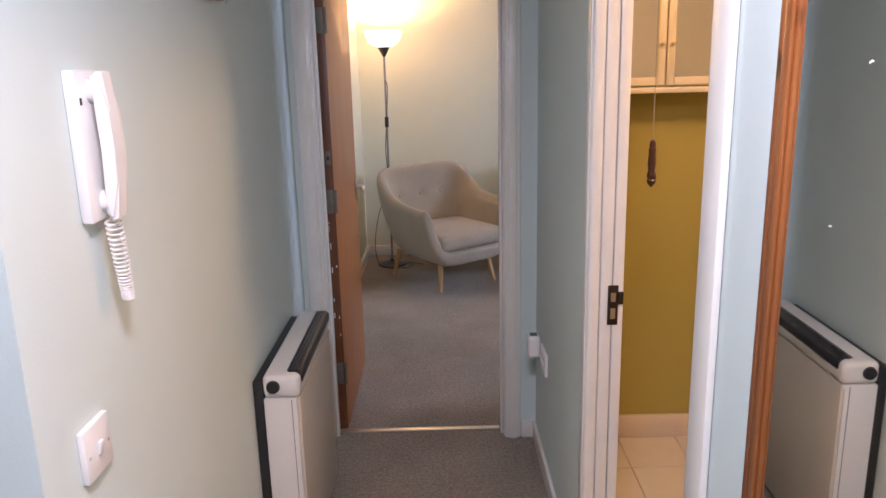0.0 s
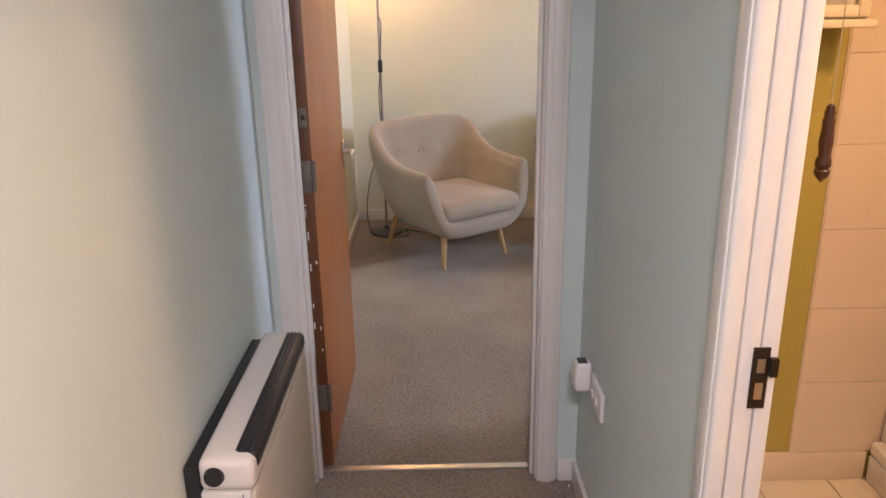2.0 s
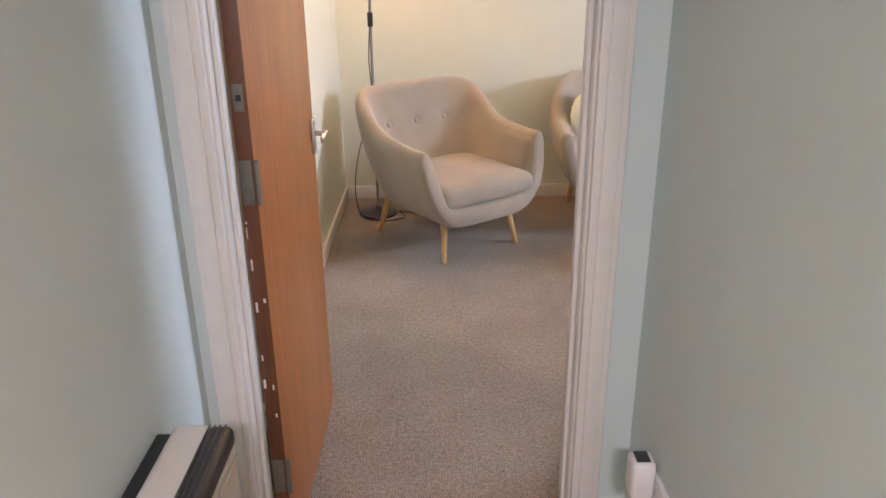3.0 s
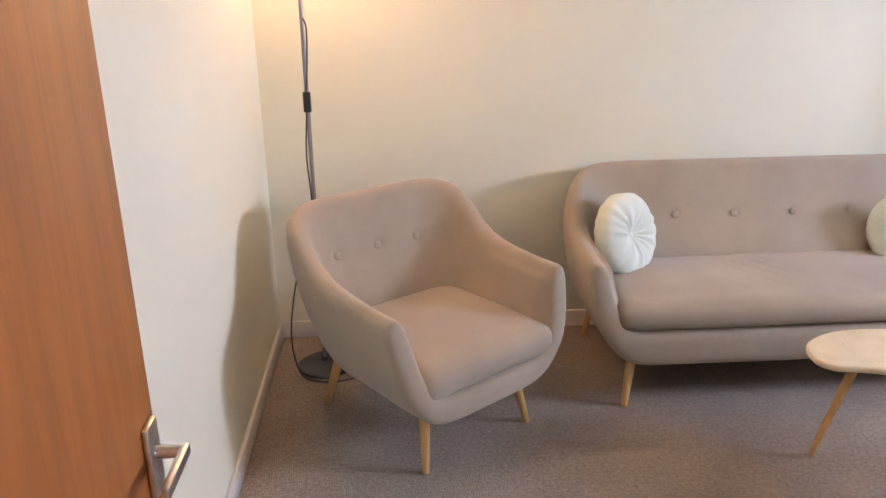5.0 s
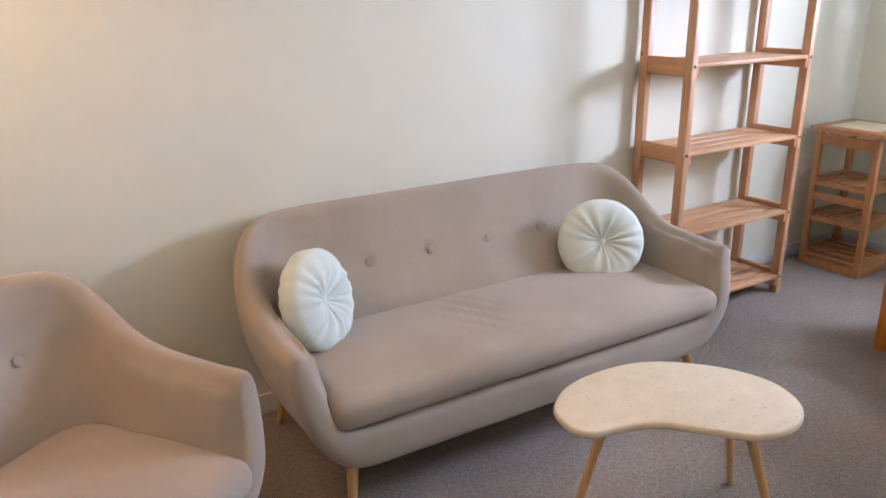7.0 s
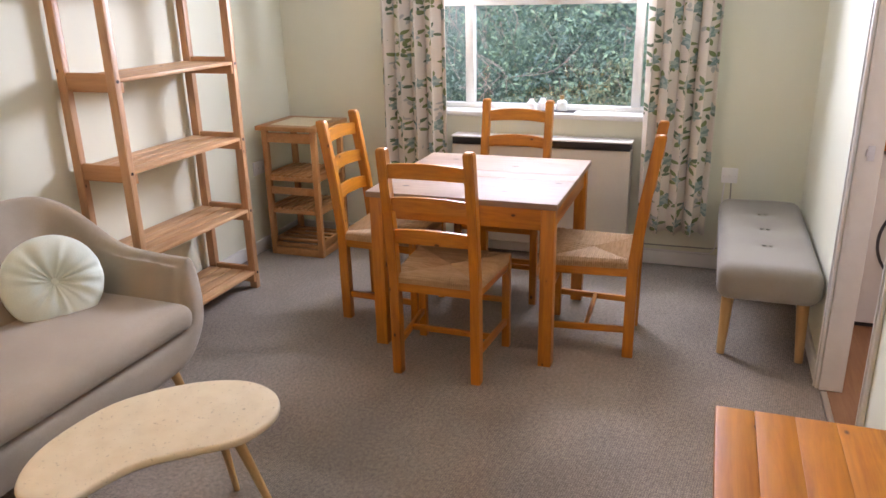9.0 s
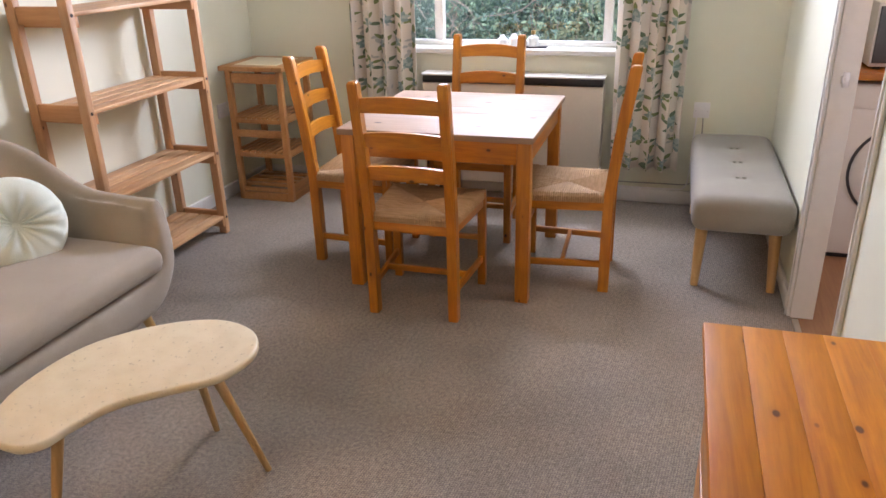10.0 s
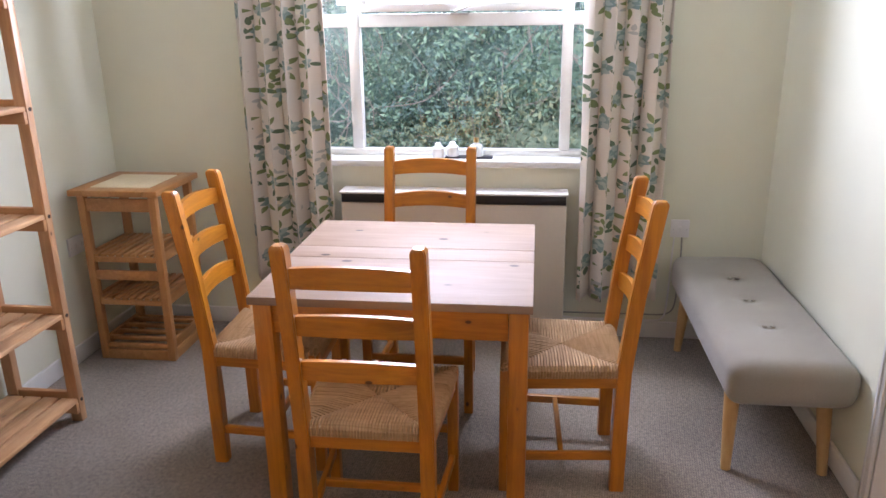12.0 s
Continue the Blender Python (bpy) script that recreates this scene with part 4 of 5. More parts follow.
for z in (0.105, 0.468, 0.865, 1.26, 1.65):
    for x in (SX0 + 0.017, SX1 - 0.017):
        part("bolt", rod((x, SY0 + 0.002, z - 0.012), (x, SY0 - 0.0015, z - 0.012), 0.0085, 0.0075, 12), BRONZE, shelf, "dark recessed bolt head")

# ---- kitchen trolley ----
cart = thing("trolley", pose(0, 0, 0), "slatted birch kitchen trolley with a pale top", "trolley")
KX0, KX1, KY0, KY1 = 4.10, 4.47, 5.80, 6.17
for x in (KX0, KX1 - 0.034):
    for y in (KY0, KY1 - 0.034):
        part("post", box((x, y, 0), (x + 0.034, y + 0.034, 0.80), 0.003), BIRCH, cart)
part("top_frame", join(box((KX0 - 0.025, KY0 - 0.025, 0.80), (KX1 + 0.025, KY0 + 0.045, 0.828), 0.004), box((KX0 - 0.025, KY1 - 0.045, 0.80), (KX1 + 0.025, KY1 + 0.025, 0.828), 0.004), box((KX0 - 0.025, KY0 + 0.046, 0.80), (KX0 + 0.045, KY1 - 0.046, 0.828), 0.004), box((KX1 - 0.045, KY0 + 0.046, 0.80), (KX1 + 0.025, KY1 - 0.046, 0.828), 0.004)), BIRCH_X, cart)
part("top_inset", box((KX0 + 0.0455, KY0 + 0.0455, 0.80), (KX1 - 0.0455, KY1 - 0.0455, 0.830), 0.002), TERRAZZO, cart, "pale stone-look inset")
part("drawer_front", box((KX0 + 0.006, KY0 + 0.036, 0.725), (KX0 + 0.022, KY1 - 0.036, 0.785), 0.003), BIRCH_X, cart)
for z in (0.53, 0.32, 0.10):
    for y in (KY0 + 0.006, KY1 - 0.022):
        part("rail", box((KX0 + 0.034, y, z - 0.045), (KX1 - 0.034, y + 0.016, z), 0.002), BIRCH_X, cart)
    for x in (KX0 + 0.008, KX1 - 0.024):
        part("rail", box((x, KY0 + 0.034, z - 0.045), (x + 0.016, KY1 - 0.034, z - 0.02), 0.002), BIRCH_X, cart)
    if z < 0.2:
        for k in range(4):
            x = KX0 + 0.045 + k * 0.075
            part("slat", box((x, KY0 + 0.012, z - 0.02), (x + 0.026, KY1 - 0.012, z - 0.004), 0.002), BIRCH, cart)
        continue
    for k in range(9):
        y = KY0 + 0.024 + k * 0.0365
        part("slat", box((KX0 + 0.01, y, z - 0.02), (KX1 - 0.01, y + 0.024, z - 0.006), 0.002), BIRCH_X, cart)
part("rail", box((KX0 + 0.004, KY0 + 0.034, 0.40), (KX0 + 0.024, KY1 - 0.034, 0.445), 0.003), BIRCH_X, cart)
part("plinth", box((KX0 + 0.002, KY0 + 0.034, 0.0), (KX0 + 0.022, KY1 - 0.034, 0.05), 0.003), BIRCH_X, cart)
part("plinth", box((KX0 + 0.034, KY0 + 0.002, 0.0), (KX1 - 0.034, KY0 + 0.022, 0.05), 0.003), BIRCH_X, cart)

# ---- dining table and chairs ----
table = thing("dining_table", pose(0, 0, 0), "square honey pine dining table with a grooved lacquered top", "dining table")
TX0, TX1, TY0, TY1 = 3.085, 3.96, 4.13, 4.99
for x0, x1 in ((TX0, 3.482), (3.486, 3.610), (3.614, TX1)):
    part("top_board", box((x0, TY0, 0.722), (x1, TY1, 0.748), 0.0015), TABLETOP, table)
for x in (TX0 + 0.012, TX1 - 0.070):
    for y in (TY0 + 0.012, TY1 - 0.070):
        part("leg", box((x, y, 0), (x + 0.058, y + 0.058, 0.721), 0.003), PINE, table)
for x in (TX0 + 0.022, TX1 - 0.042):
    part("apron", box((x, TY0 + 0.071, 0.625), (x + 0.02, TY1 - 0.071, 0.721), 0.002), PINE_Y, table)
for y in (TY0 + 0.022, TY1 - 0.042):
    part("apron", box((TX0 + 0.071, y, 0.625), (TX1 - 0.071, y + 0.02, 0.721), 0.002), PINE_X, table)


def ladder_chair(m):
    """Faces -y; back posts at y = 0.19."""
    ob = thing("dining_chair", m, "honey pine ladder-back chair with a woven rush seat", "chair", "chairs round the dining table")
    hb, hf, yb, yf = 0.178, 0.205, 0.19, -0.19
    for s in (-1, 1):
        line = [(s * hb, yb, 0.0), (s * hb, yb, 0.24), (s * hb, yb + 0.002, 0.44), (s * hb, yb + 0.03, 0.70), (s * hb, yb + 0.078, 0.995)]
        bm = bmesh.new()
        rings = []
        for p in line + [(s * hb, yb + 0.0795, 1.003), (s * hb, yb + 0.080, 1.008)]:
            w = 0.0205 if p[2] < 1.0 else 0.0185 if p[2] < 1.005 else 0.014
            rings.append([bm.verts.new((p[0] + a * w, p[1] + b * w * 1.15, p[2])) for a, b in ((-1, -1), (1, -1), (1, 1), (-1, 1))])
        for a, b in zip(rings, rings[1:]):
            for k in range(4):
                bm.faces.new((a[k], a[(k + 1) % 4], b[(k + 1) % 4], b[k]))
        bm.faces.new(rings[0][::-1])
        bm.faces.new(rings[-1])
        bmesh.ops.bevel(bm, geom=[e for e in bm.edges if abs(e.verts[0].co.z - e.verts[1].co.z) > 0.004], offset=0.004, segments=2, affect="EDGES")
        part("back_post", bm, PINE, ob)
        part("front_leg", box((s * hf - 0.018, yf - 0.018, 0), (s * hf + 0.018, yf + 0.018, 0.452), 0.004), PINE, ob)
    for z, dy in ((0.915, 0.066), (0.775, 0.043), (0.635, 0.022)):
        bm = bmesh.new()
        n, rows = 12, []
        for i in range(n + 1):
            u = -1 + 2 * i / n
            x, bow = u * (hb - 0.012), 0.020 * (1 - u * u)
            arch = 0.014 * (1 - u * u)
            rows.append([bm.verts.new((x, yb + dy + bow + q, z + h)) for q, h in ((-0.008, -0.028 + arch * 0.5), (0.008, -0.028 + arch * 0.5), (0.008 + 0.004, 0.028 + arch), (-0.008 + 0.004, 0.028 + arch))])
        for a, b in zip(rows, rows[1:]):
            for k in range(4):
                bm.faces.new((a[k], a[(k + 1) % 4], b[(k + 1) % 4], b[k]))
        bm.faces.new(rows[0][::-1])
        bm.faces.new(rows[-1])
        part("ladder_rail", bm, PINE_X, ob)
    part("seat_rail", box((-hb, yb - 0.012, 0.385), (hb, yb + 0.012, 0.432), 0.003), PINE_X, ob)
    part("seat_rail", box((-hf, yf - 0.012, 0.385), (hf, yf + 0.012, 0.432), 0.003), PINE_X, ob)
    for s in (-1, 1):
        bm = box((-0.012, yf, 0.385), (0.012, yb, 0.432), 0.003)
        for v in bm.verts:
            v.co.x += s * (hf + (hb - hf) * (v.co.y - yf) / (yb - yf))
        part("seat_rail", bm, PINE_Y, ob)
        bm = box((-0.009, yf, 0.115), (0.009, yb, 0.145), 0.003)
        for v in bm.verts:
            v.co.x += s * (hf + (hb - hf) * (v.co.y - yf) / (yb - yf))
        part("stretcher", bm, PINE_Y, ob)
    part("stretcher", box((-hf + 0.005, -0.009, 0.117), (hf - 0.005, 0.009, 0.143), 0.003), PINE_X, ob)
    part("stretcher", box((-hf + 0.01, yf - 0.009, 0.22), (hf - 0.01, yf + 0.009, 0.245), 0.003), PINE_X, ob)
    # rush seat: strands wrapped over the four rails, meeting in the diagonals
    def corner(sx, sy):
        return Vector((sx * ((hf if sy < 0 else hb) + 0.014), (yf if sy < 0 else yb) * 1.06, 0))

    strands, n = [], 42
    ends = [corner(-1, -1), corner(1, -1), corner(1, 1), corner(-1, 1)]
    centre = sum(ends, Vector()) / 4
    rnd = random.Random(9)
    for side in range(4):
        a, b = ends[side], ends[(side + 1) % 4]
        for k in range(n):
            u = (k + 0.5) / n
            p = a.lerp(b, u)
            q = a.lerp(centre, 2 * u) if u < 0.5 else b.lerp(centre, 2 - 2 * u)
            reach = (q - p).length
            puff = rnd.uniform(-0.0012, 0.0012)
            line = [p + Vector((0, 0, 0.424)), p + Vector((0, 0, 0.447 + puff)), p.lerp(q, min(0.3, 0.012 / max(reach, 0.02))) + Vector((0, 0, 0.459 + puff)),
                    p.lerp(q, 0.55) + Vector((0, 0, 0.461 + puff)), q + Vector((0, 0, 0.449))]
            strands.append(tube(line, 0.0052 + rnd.uniform(-0.0007, 0.0007), 5))
    tagged(part("rush_seat", join(*strands, slab([(v.x, v.y) for v in ends], 0.425, 0.446, 0.012)), RUSH, ob, "woven rush seat"), kind="stuff")
    return ob


chair = ladder_chair(pose(3.065, 4.59, 0, 0, 0, 90))       # back to the camera side, facing +x
copy_thing(chair, pose(3.525, 5.06, 0, 0, 0, 1))             # facing -y
copy_thing(chair, pose(3.485, 4.032, 0, 0, 0, 182))           # facing +y
copy_thing(chair, pose(3.965, 4.585, 0, 0, 0, -90))          # facing -x, at the window side

# ---- bench ----
bench = thing("bench", pose(0, 0, 0), "grey felt upholstered bench with buttoned seat against the wall", "bench")
part("seat", cushion(3.365, 4.54, 3.075, 3.487, 0.295, 0.458, 0.014, 0.05, [(x, 3.28 + d) for x in (3.70, 3.96, 4.22) for d in (-0.014, 0.014)]), BENCHFELT, bench, smooth=60)
for x in (3.70, 3.96, 4.22):
    for dy in (-0.014, 0.014):
        part("button", moved(turned([(0.0001, -0.006), (0.008, -0.004), (0.0095, 0.0), (0.007, 0.003), (0.0001, 0.004)], 14), Matrix.Translation((x, 3.28 + dy, 0.456))), BENCHFELT, bench)
for x, s in ((3.47, -1), (4.45, 1)):
    for y, r in ((3.115, -1), (3.44, 1)):
        part("leg", rod((x - s * 0.055, y - r * 0.01, 0.31), (x, y, 0.0), 0.029, 0.017), BEECH, bench)

# ---- pine chest ----
chest = thing("chest_of_drawers", pose(0, 0, 0), "orange pine chest of drawers with a planked knotty top", "chest of drawers")
CX0, CX1, CY0, CY1 = 0.78, 1.56, 3.09, 3.515
n = 6
for k in range(n):
    w = (CY1 - CY0) / n
    part("top_plank", box((CX0, CY0 + k * w + 0.0001, 0.775), (CX1, CY0 + (k + 1) * w - 0.0001, 0.800), 0.0025 if k == n - 1 else 0.0007), CHESTWOOD, chest)
part("carcass", join(box((CX0 + 0.02, CY0 + 0.01, 0.06), (CX0 + 0.04, CY1 - 0.022, 0.775), 0.002), box((CX1 - 0.04, CY0 + 0.01, 0.06), (CX1 - 0.02, CY1 - 0.022, 0.775), 0.002), box((CX0 + 0.041, CY0 + 0.01, 0.06), (CX1 - 0.041, CY0 + 0.02, 0.775)), box((CX0 + 0.02, CY0 + 0.01, 0.0), (CX1 - 0.02, CY1 - 0.03, 0.06), 0.002)), PINE, chest)
for z0, z1 in ((0.07, 0.29), (0.30, 0.53), (0.54, 0.765)):
    part("drawer", box((CX0 + 0.042, CY1 - 0.045, z0), (CX1 - 0.042, CY1 - 0.02, z1), 0.004), PINE_X, chest)

# ---- heaters ----
def storage_heater(m, length, label, white):
    """Storage heater: back to the wall at x = 0, front at x = 0.165, along y from 0."""
    ob = thing("storage_heater", m, label, "heater", "storage heaters")
    W, T = 0.142, 0.70
    part("back_plate", box((0.0, 0.006, 0.03), (0.03, length - 0.006, T - 0.02), 0.003), BLACK, ob, "black back plate")
    part("case", box((0.0305, 0.0, 0.02), (W - 0.01, length, T - 0.075), 0.006), white, ob)
    part("front_panel", box((W - 0.0095, 0.004, 0.02), (W, length - 0.004, T - 0.075), 0.003), HEATERCREAM, ob, "beige enamel front panel")
    lid = part("lid", box((0.0305, -0.002, T - 0.074), (W + 0.002, length + 0.002, T), 0.018, 4), white, ob)
    part("grille", box((W - 0.044, 0.022, T - 0.040), (W + 0.006, length - 0.01, T + 0.003), 0.014, 4), BLACK, lid, "black outlet grille")
    for k in range(4):
        part("grille_bar", box((W - 0.040 + k * 0.010, 0.030, T + 0.002), (W - 0.037 + k * 0.010, length - 0.015, T + 0.0045), 0.0008), DARKMETAL, lid)
    part("dial", rod((0.064, -0.002, T - 0.035), (0.064, -0.010, T - 0.035), 0.021, 0.019, 24), BLACK, ob, "black round dial")
    part("end_seam", box((W - 0.026, -0.0012, 0.03), (W - 0.0245, 0.0, T - 0.08)), DARKMETAL, ob)
    return ob


storage_heater(pose(HX0 + 0.001, 2.07, 0), 0.62, "white storage heater with black grille against the hall wall", HEATERWHITE)

panel = thing("panel_heater", pose(0, 0, 0), "cream wall heater with a dark top grille under the window", "heater")
part("case", box((4.462, 3.985, 0.10), (RX1 - 0.016, 5.055, 0.70), 0.008), HEATERCREAM, panel)
part("lid", box((4.455, 3.98, 0.742), (RX1 - 0.016, 5.06, 0.752), 0.003), HEATERWHITE, panel)
part("grille", box((4.458, 3.99, 0.701), (RX1 - 0.02, 5.05, 0.7415), 0.001), BLACK, panel, "dark outlet slot")
for y in (4.12, 4.92):
    part("foot", box((4.48, y, 0.0), (RX1 - 0.02, y + 0.05, 0.10), 0.003), BLACK, panel)

# ---- hall fittings ----
phone = thing("entry_phone", pose(HX0, 1.222, 1.484) @ Matrix.Scale(0.95, 4), "white wall-mounted entry phone with a coiled cord", "intercom")
part("base", box((0.0, -0.050, -0.130), (0.022, 0.046, 0.130), 0.005), WHITEPLASTIC, phone)
for z in (0.094, -0.098):
    part("earpiece", rod((0.020, 0.003, z), (0.036, 0.003, z), 0.021, 0.019, 20), WHITEPLASTIC, phone)
bm = bmesh.new()
hs = [(0.031, 0.118), (0.045, 0.128), (0.056, 0.126), (0.064, 0.06), (0.067, 0.0), (0.064, -0.06), (0.054, -0.126), (0.042, -0.130), (0.031, -0.118), (0.037, -0.075), (0.040, 0.0), (0.037, 0.070)]
a = [bm.verts.new((0.004 + x * 0.86, -0.020, z)) for x, z in hs]
b = [bm.verts.new((0.004 + x * 0.86, 0.026, z)) for x, z in hs]
bm.faces.new(a)
bm.faces.new(b[::-1])
for k in range(len(hs)):
    bm.faces.new((a[k], a[(k + 1) % len(hs)], b[(k + 1) % len(hs)], b[k]))
bmesh.ops.bevel(bm, geom=[e for e in bm.edges if abs(e.verts[0].co.y - e.verts[1].co.y) < 1e-6], offset=0.007, segments=3, affect="EDGES")
part("handset", bm, WHITEPLASTIC, phone, "curved white handset")
part("hook_button", box((0.0215, -0.040, 0.072), (0.0235, -0.034, 0.084), 0.0006), BLACK, phone)
coil = []
for i in range(420):
    u = i / 419
    s = u * 2
    down = -0.130 - 0.15 * math.sin(math.pi * u)
    cx, cy = 0.032 + 0.010 * math.sin(math.pi * u), -0.010 + 0.026 * u
    coil.append((cx + 0.009 * math.cos(i * 0.75), cy + 0.009 * math.sin(i * 0.75), down + 0.0))
part("coiled_cord", tube(coil, 0.0022, 5), WHITEPLASTIC, phone, "coiled white cord")


def wall_plate(name, m, w, h, label, category, rockers=1, hole=False):
    """A fitting on a wall whose face is the local x = 0 plane, out along +x."""
    ob = thing(name, m, label, category)
    part("plate", box((0, -w / 2, -h / 2), (0.012, w / 2, h / 2), 0.003), WHITEPLASTIC, ob)
    for k in range(rockers):
        y = (k - (rockers - 1) / 2) * 0.05
        part("rocker", moved(box((0.0, y - 0.007, -0.012), (0.006, y + 0.007, 0.012), 0.002), Matrix.Translation((0.0115, 0, 0)) @ Matrix.Rotation(radians(8), 4, "Y")), WHITEPLASTIC, ob)
    for y in (-w / 2 + 0.012, w / 2 - 0.012):
        part("screw", rod((0.0115, y, -0.004), (0.0128, y, -0.004), 0.003, 0.003, 10), CHROME, ob)
    return ob


wall_plate("light_switch", pose(HX0, 1.104, 0.998), 0.092, 0.092, "white single light switch on the hall wall", "switch")
sock = wall_plate("wall_socket", pose(HX1, 2.685, 0.475, 0, 0, 180), 0.146, 0.086, "white double wall socket in the hall", "socket", 2)
fresh = thing("air_freshener", pose(HX1 - 0.012, 2.755, 0.51), "white plug-in air freshener in the hall socket", "air freshener")
part("body", box((-0.05, -0.025, -0.045), (0.0, 0.030, 0.045), 0.012, 3), WHITEPLASTIC, fresh)
part("vent", box((-0.040, -0.015, 0.0445), (-0.012, 0.020, 0.0465), 0.0005), DARKMETAL, fresh)
wall_plate("wall_switch", pose(RX1, 3.447, 0.565, 0, 0, 180), 0.086, 0.086, "white switched wall outlet beside the curtain", "socket")
solo("cable", tube(spline([(RX1 - 0.004, 3.435, 0.52), (RX1 - 0.004, 3.432, 0.42), (RX1 - 0.004, 3.437, 0.30), (RX1 - 0.004, 3.440, 0.20), (RX1 - 0.004, 3.455, 0.145), (RX1 - 0.004, 3.50, 0.122), (RX1 - 0.004, 3.62, 0.120), (RX1 - 0.004, 3.80, 0.118), (RX1 - 0.004, 4.0, 0.118)], 8), 0.0038, 8), GREYCABLE, "grey power cable clipped along the skirting to the heater", "cable")
wall_plate("wall_socket", pose(4.18, RY1, 0.545, 0, 0, -90), 0.146, 0.086, "white double socket behind the trolley", "socket", 2)
cable = solo("heater_cable", tube(spline([(RX1 - 0.006, 3.47, 0.52), (RX1 - 0.006, 3.475, 0.40), (RX1 - 0.007, 3.48, 0.2), (RX1 - 0.02, 3.50, 0.11), (RX1 - 0.02, 3.58, 0.095), (RX1 - 0.02, 3.90, 0.095), (4.56, 3.99, 0.11)], 6), 0.004), WHITEPLASTIC, "thin white heater cable clipped above the skirting", "cable")

rack = thing("key_rack", pose(HX0, 2.0, 1.78), "small pine key rack on the hall wall", "key rack")
part("board", box((0.0, -0.10, 0.0), (0.018, 0.085, 0.07), 0.004), PINE_Y, rack)
for y in (-0.06, 0.0, 0.06):
    part("hook", tube(spline([(0.018, y, 0.02), (0.03, y, 0.012), (0.034, y, 0.0), (0.028, y, -0.008)], 4), 0.0025, 6), CHROME, rack)

mirror = thing("wall_mirror", pose(HX1, 0.0, 0), "tall mirror in an orange pine frame on the hall wall", "mirror")
part("glass", box((-0.008, -0.034, 0.66), (-0.003, 0.778, 1.95)), MIRROR, mirror, smooth=0)
for y0, y1 in ((0.776, 0.818), (-0.076, -0.034)):
    part("frame_side", join(box((-0.011, y0, 0.60), (0.0, y1, 2.01), 0.003), box((-0.016, y0 + 0.004, 0.60), (-0.0105, y0 + 0.022, 2.01), 0.0025), box((-0.014, y1 - 0.016, 0.60), (-0.0105, y1 - 0.005, 2.01), 0.0015)), CHESTFRAME, mirror)
for z0, z1 in ((0.60, 0.66), (1.95, 2.01)):
    part("frame_rail", join(box((-0.011, -0.033, z0), (0.0, 0.775, z1), 0.003), box((-0.016, -0.033, z0 + 0.014), (-0.0105, 0.775, z1 - 0.02), 0.0025)), PINE_Y, mirror)

rnd = random.Random(21)
for k in range(9):
    fy, fz = rnd.uniform(0.25, 0.74), rnd.uniform(0.95, 1.75)
    part("glass_fleck", moved(box((-0.0089, -0.002, -0.0008), (-0.0081, 0.003 * rnd.uniform(0.2, 1.2), 0.0008 * rnd.uniform(0.6, 1.6))), pose(0, fy, fz, rnd.uniform(-50, 50))), WHITEPLASTIC, mirror, "small white fleck on the glass", smooth=0)

# ---- door furniture ----
strike = thing("strike_plate", pose(0.464, BY1 - 0.022, 0.967), "dark bronze latch strike plate on the bathroom jamb", "strike plate")
part("plate", box((-0.014, -0.003, -0.055), (0.014, 0.0, 0.055), 0.001), BRONZE, strike)
part("recess", box((-0.006, -0.0036, 0.010), (0.007, -0.003, 0.035)), CHROME, strike)
part("recess", box((-0.006, -0.0036, -0.038), (0.007, -0.003, -0.008)), CHROME, strike)
part("lip", box((0.013, -0.012, 0.005), (0.026, -0.001, 0.038), 0.002), BRONZE, strike)
catch = thing("strike_plate", pose(3.238, 3.012, 0.985), "worn steel latch strike on the kitchen jamb", "strike plate")
part("plate", box((-0.003, -0.012, -0.028), (0.0, 0.012, 0.028), 0.001), CHROME, catch)
part("lip", box((-0.012, 0.010, -0.012), (0.0, 0.018, 0.014), 0.002), CHROME, catch)

# ---- bathroom ----
solo("floor_bathroom_base", box((0.452, -0.3, -0.12), (2.3, 2.97, -0.006)), GROUT, "tile bed of the bathroom floor", kind="structure", smooth=0)
bfloor = thing("floor_bathroom", pose(0, 0, 0), "cream ceramic floor tiles of the bathroom", "floor")
bfloor["kind"] = "structure"
tile_data = mesh_of("tile", box((0.002, 0.002, -0.006), (0.246, 0.246, 0.0), 0.002, 1), FLOORTILE)
for i in range(7):
    for j in range(9):
        o = new("tile", tile_data)
        o.parent, o.location = bfloor, (0.505 + i * 0.248, 0.705 + j * 0.248, 0)
btile = thing("wall_tiles_bathroom", pose(0, 0, 0), "beige ceramic wall tiles beside the shower", "wall tiles")
btile["kind"] = "structure"
solo("tile_backing_bathroom", box((1.112, 2.944, 0.104), (2.199, 2.9499, H)), WALLTILE, "tile bed of the bathroom wall", kind="structure", smooth=0)
wtile = mesh_of("tile", box((0.0008, -0.003, 0.0008), (0.3592, 0.003, 0.2592), 0.001, 1), WALLTILE)
for i in range(3):
    for j in range(9):
        o = new("tile", wtile)
        o.parent, o.location = btile, (1.115 + i * 0.36, 2.9435, 0.105 + j * 0.26)
solo("baseboard_bathroom", box((0.502, 2.930, 0.0), (1.37, 2.949, 0.105), 0.004), WALLTILE, "cream tiled skirting of the bathroom", kind="structure")
tray = thing("shower_tray", pose(0, 0, 0), "raised white shower tray with a tiled upstand", "shower tray")
part("tray", join(box((1.375, 1.6, 0.0), (2.2, 2.93, 0.10), 0.01), box((1.375, 1.6, 0.10), (1.43, 2.93, 0.15), 0.012, 3)), GLOSS, tray)
screen = thing("shower_screen", pose(0, 0, 0), "white framed shower screen with obscured glass", "shower screen")
part("post", box((1.405, 2.885, 0.151), (1.435, 2.929, 1.98), 0.005), GLOSS, screen)
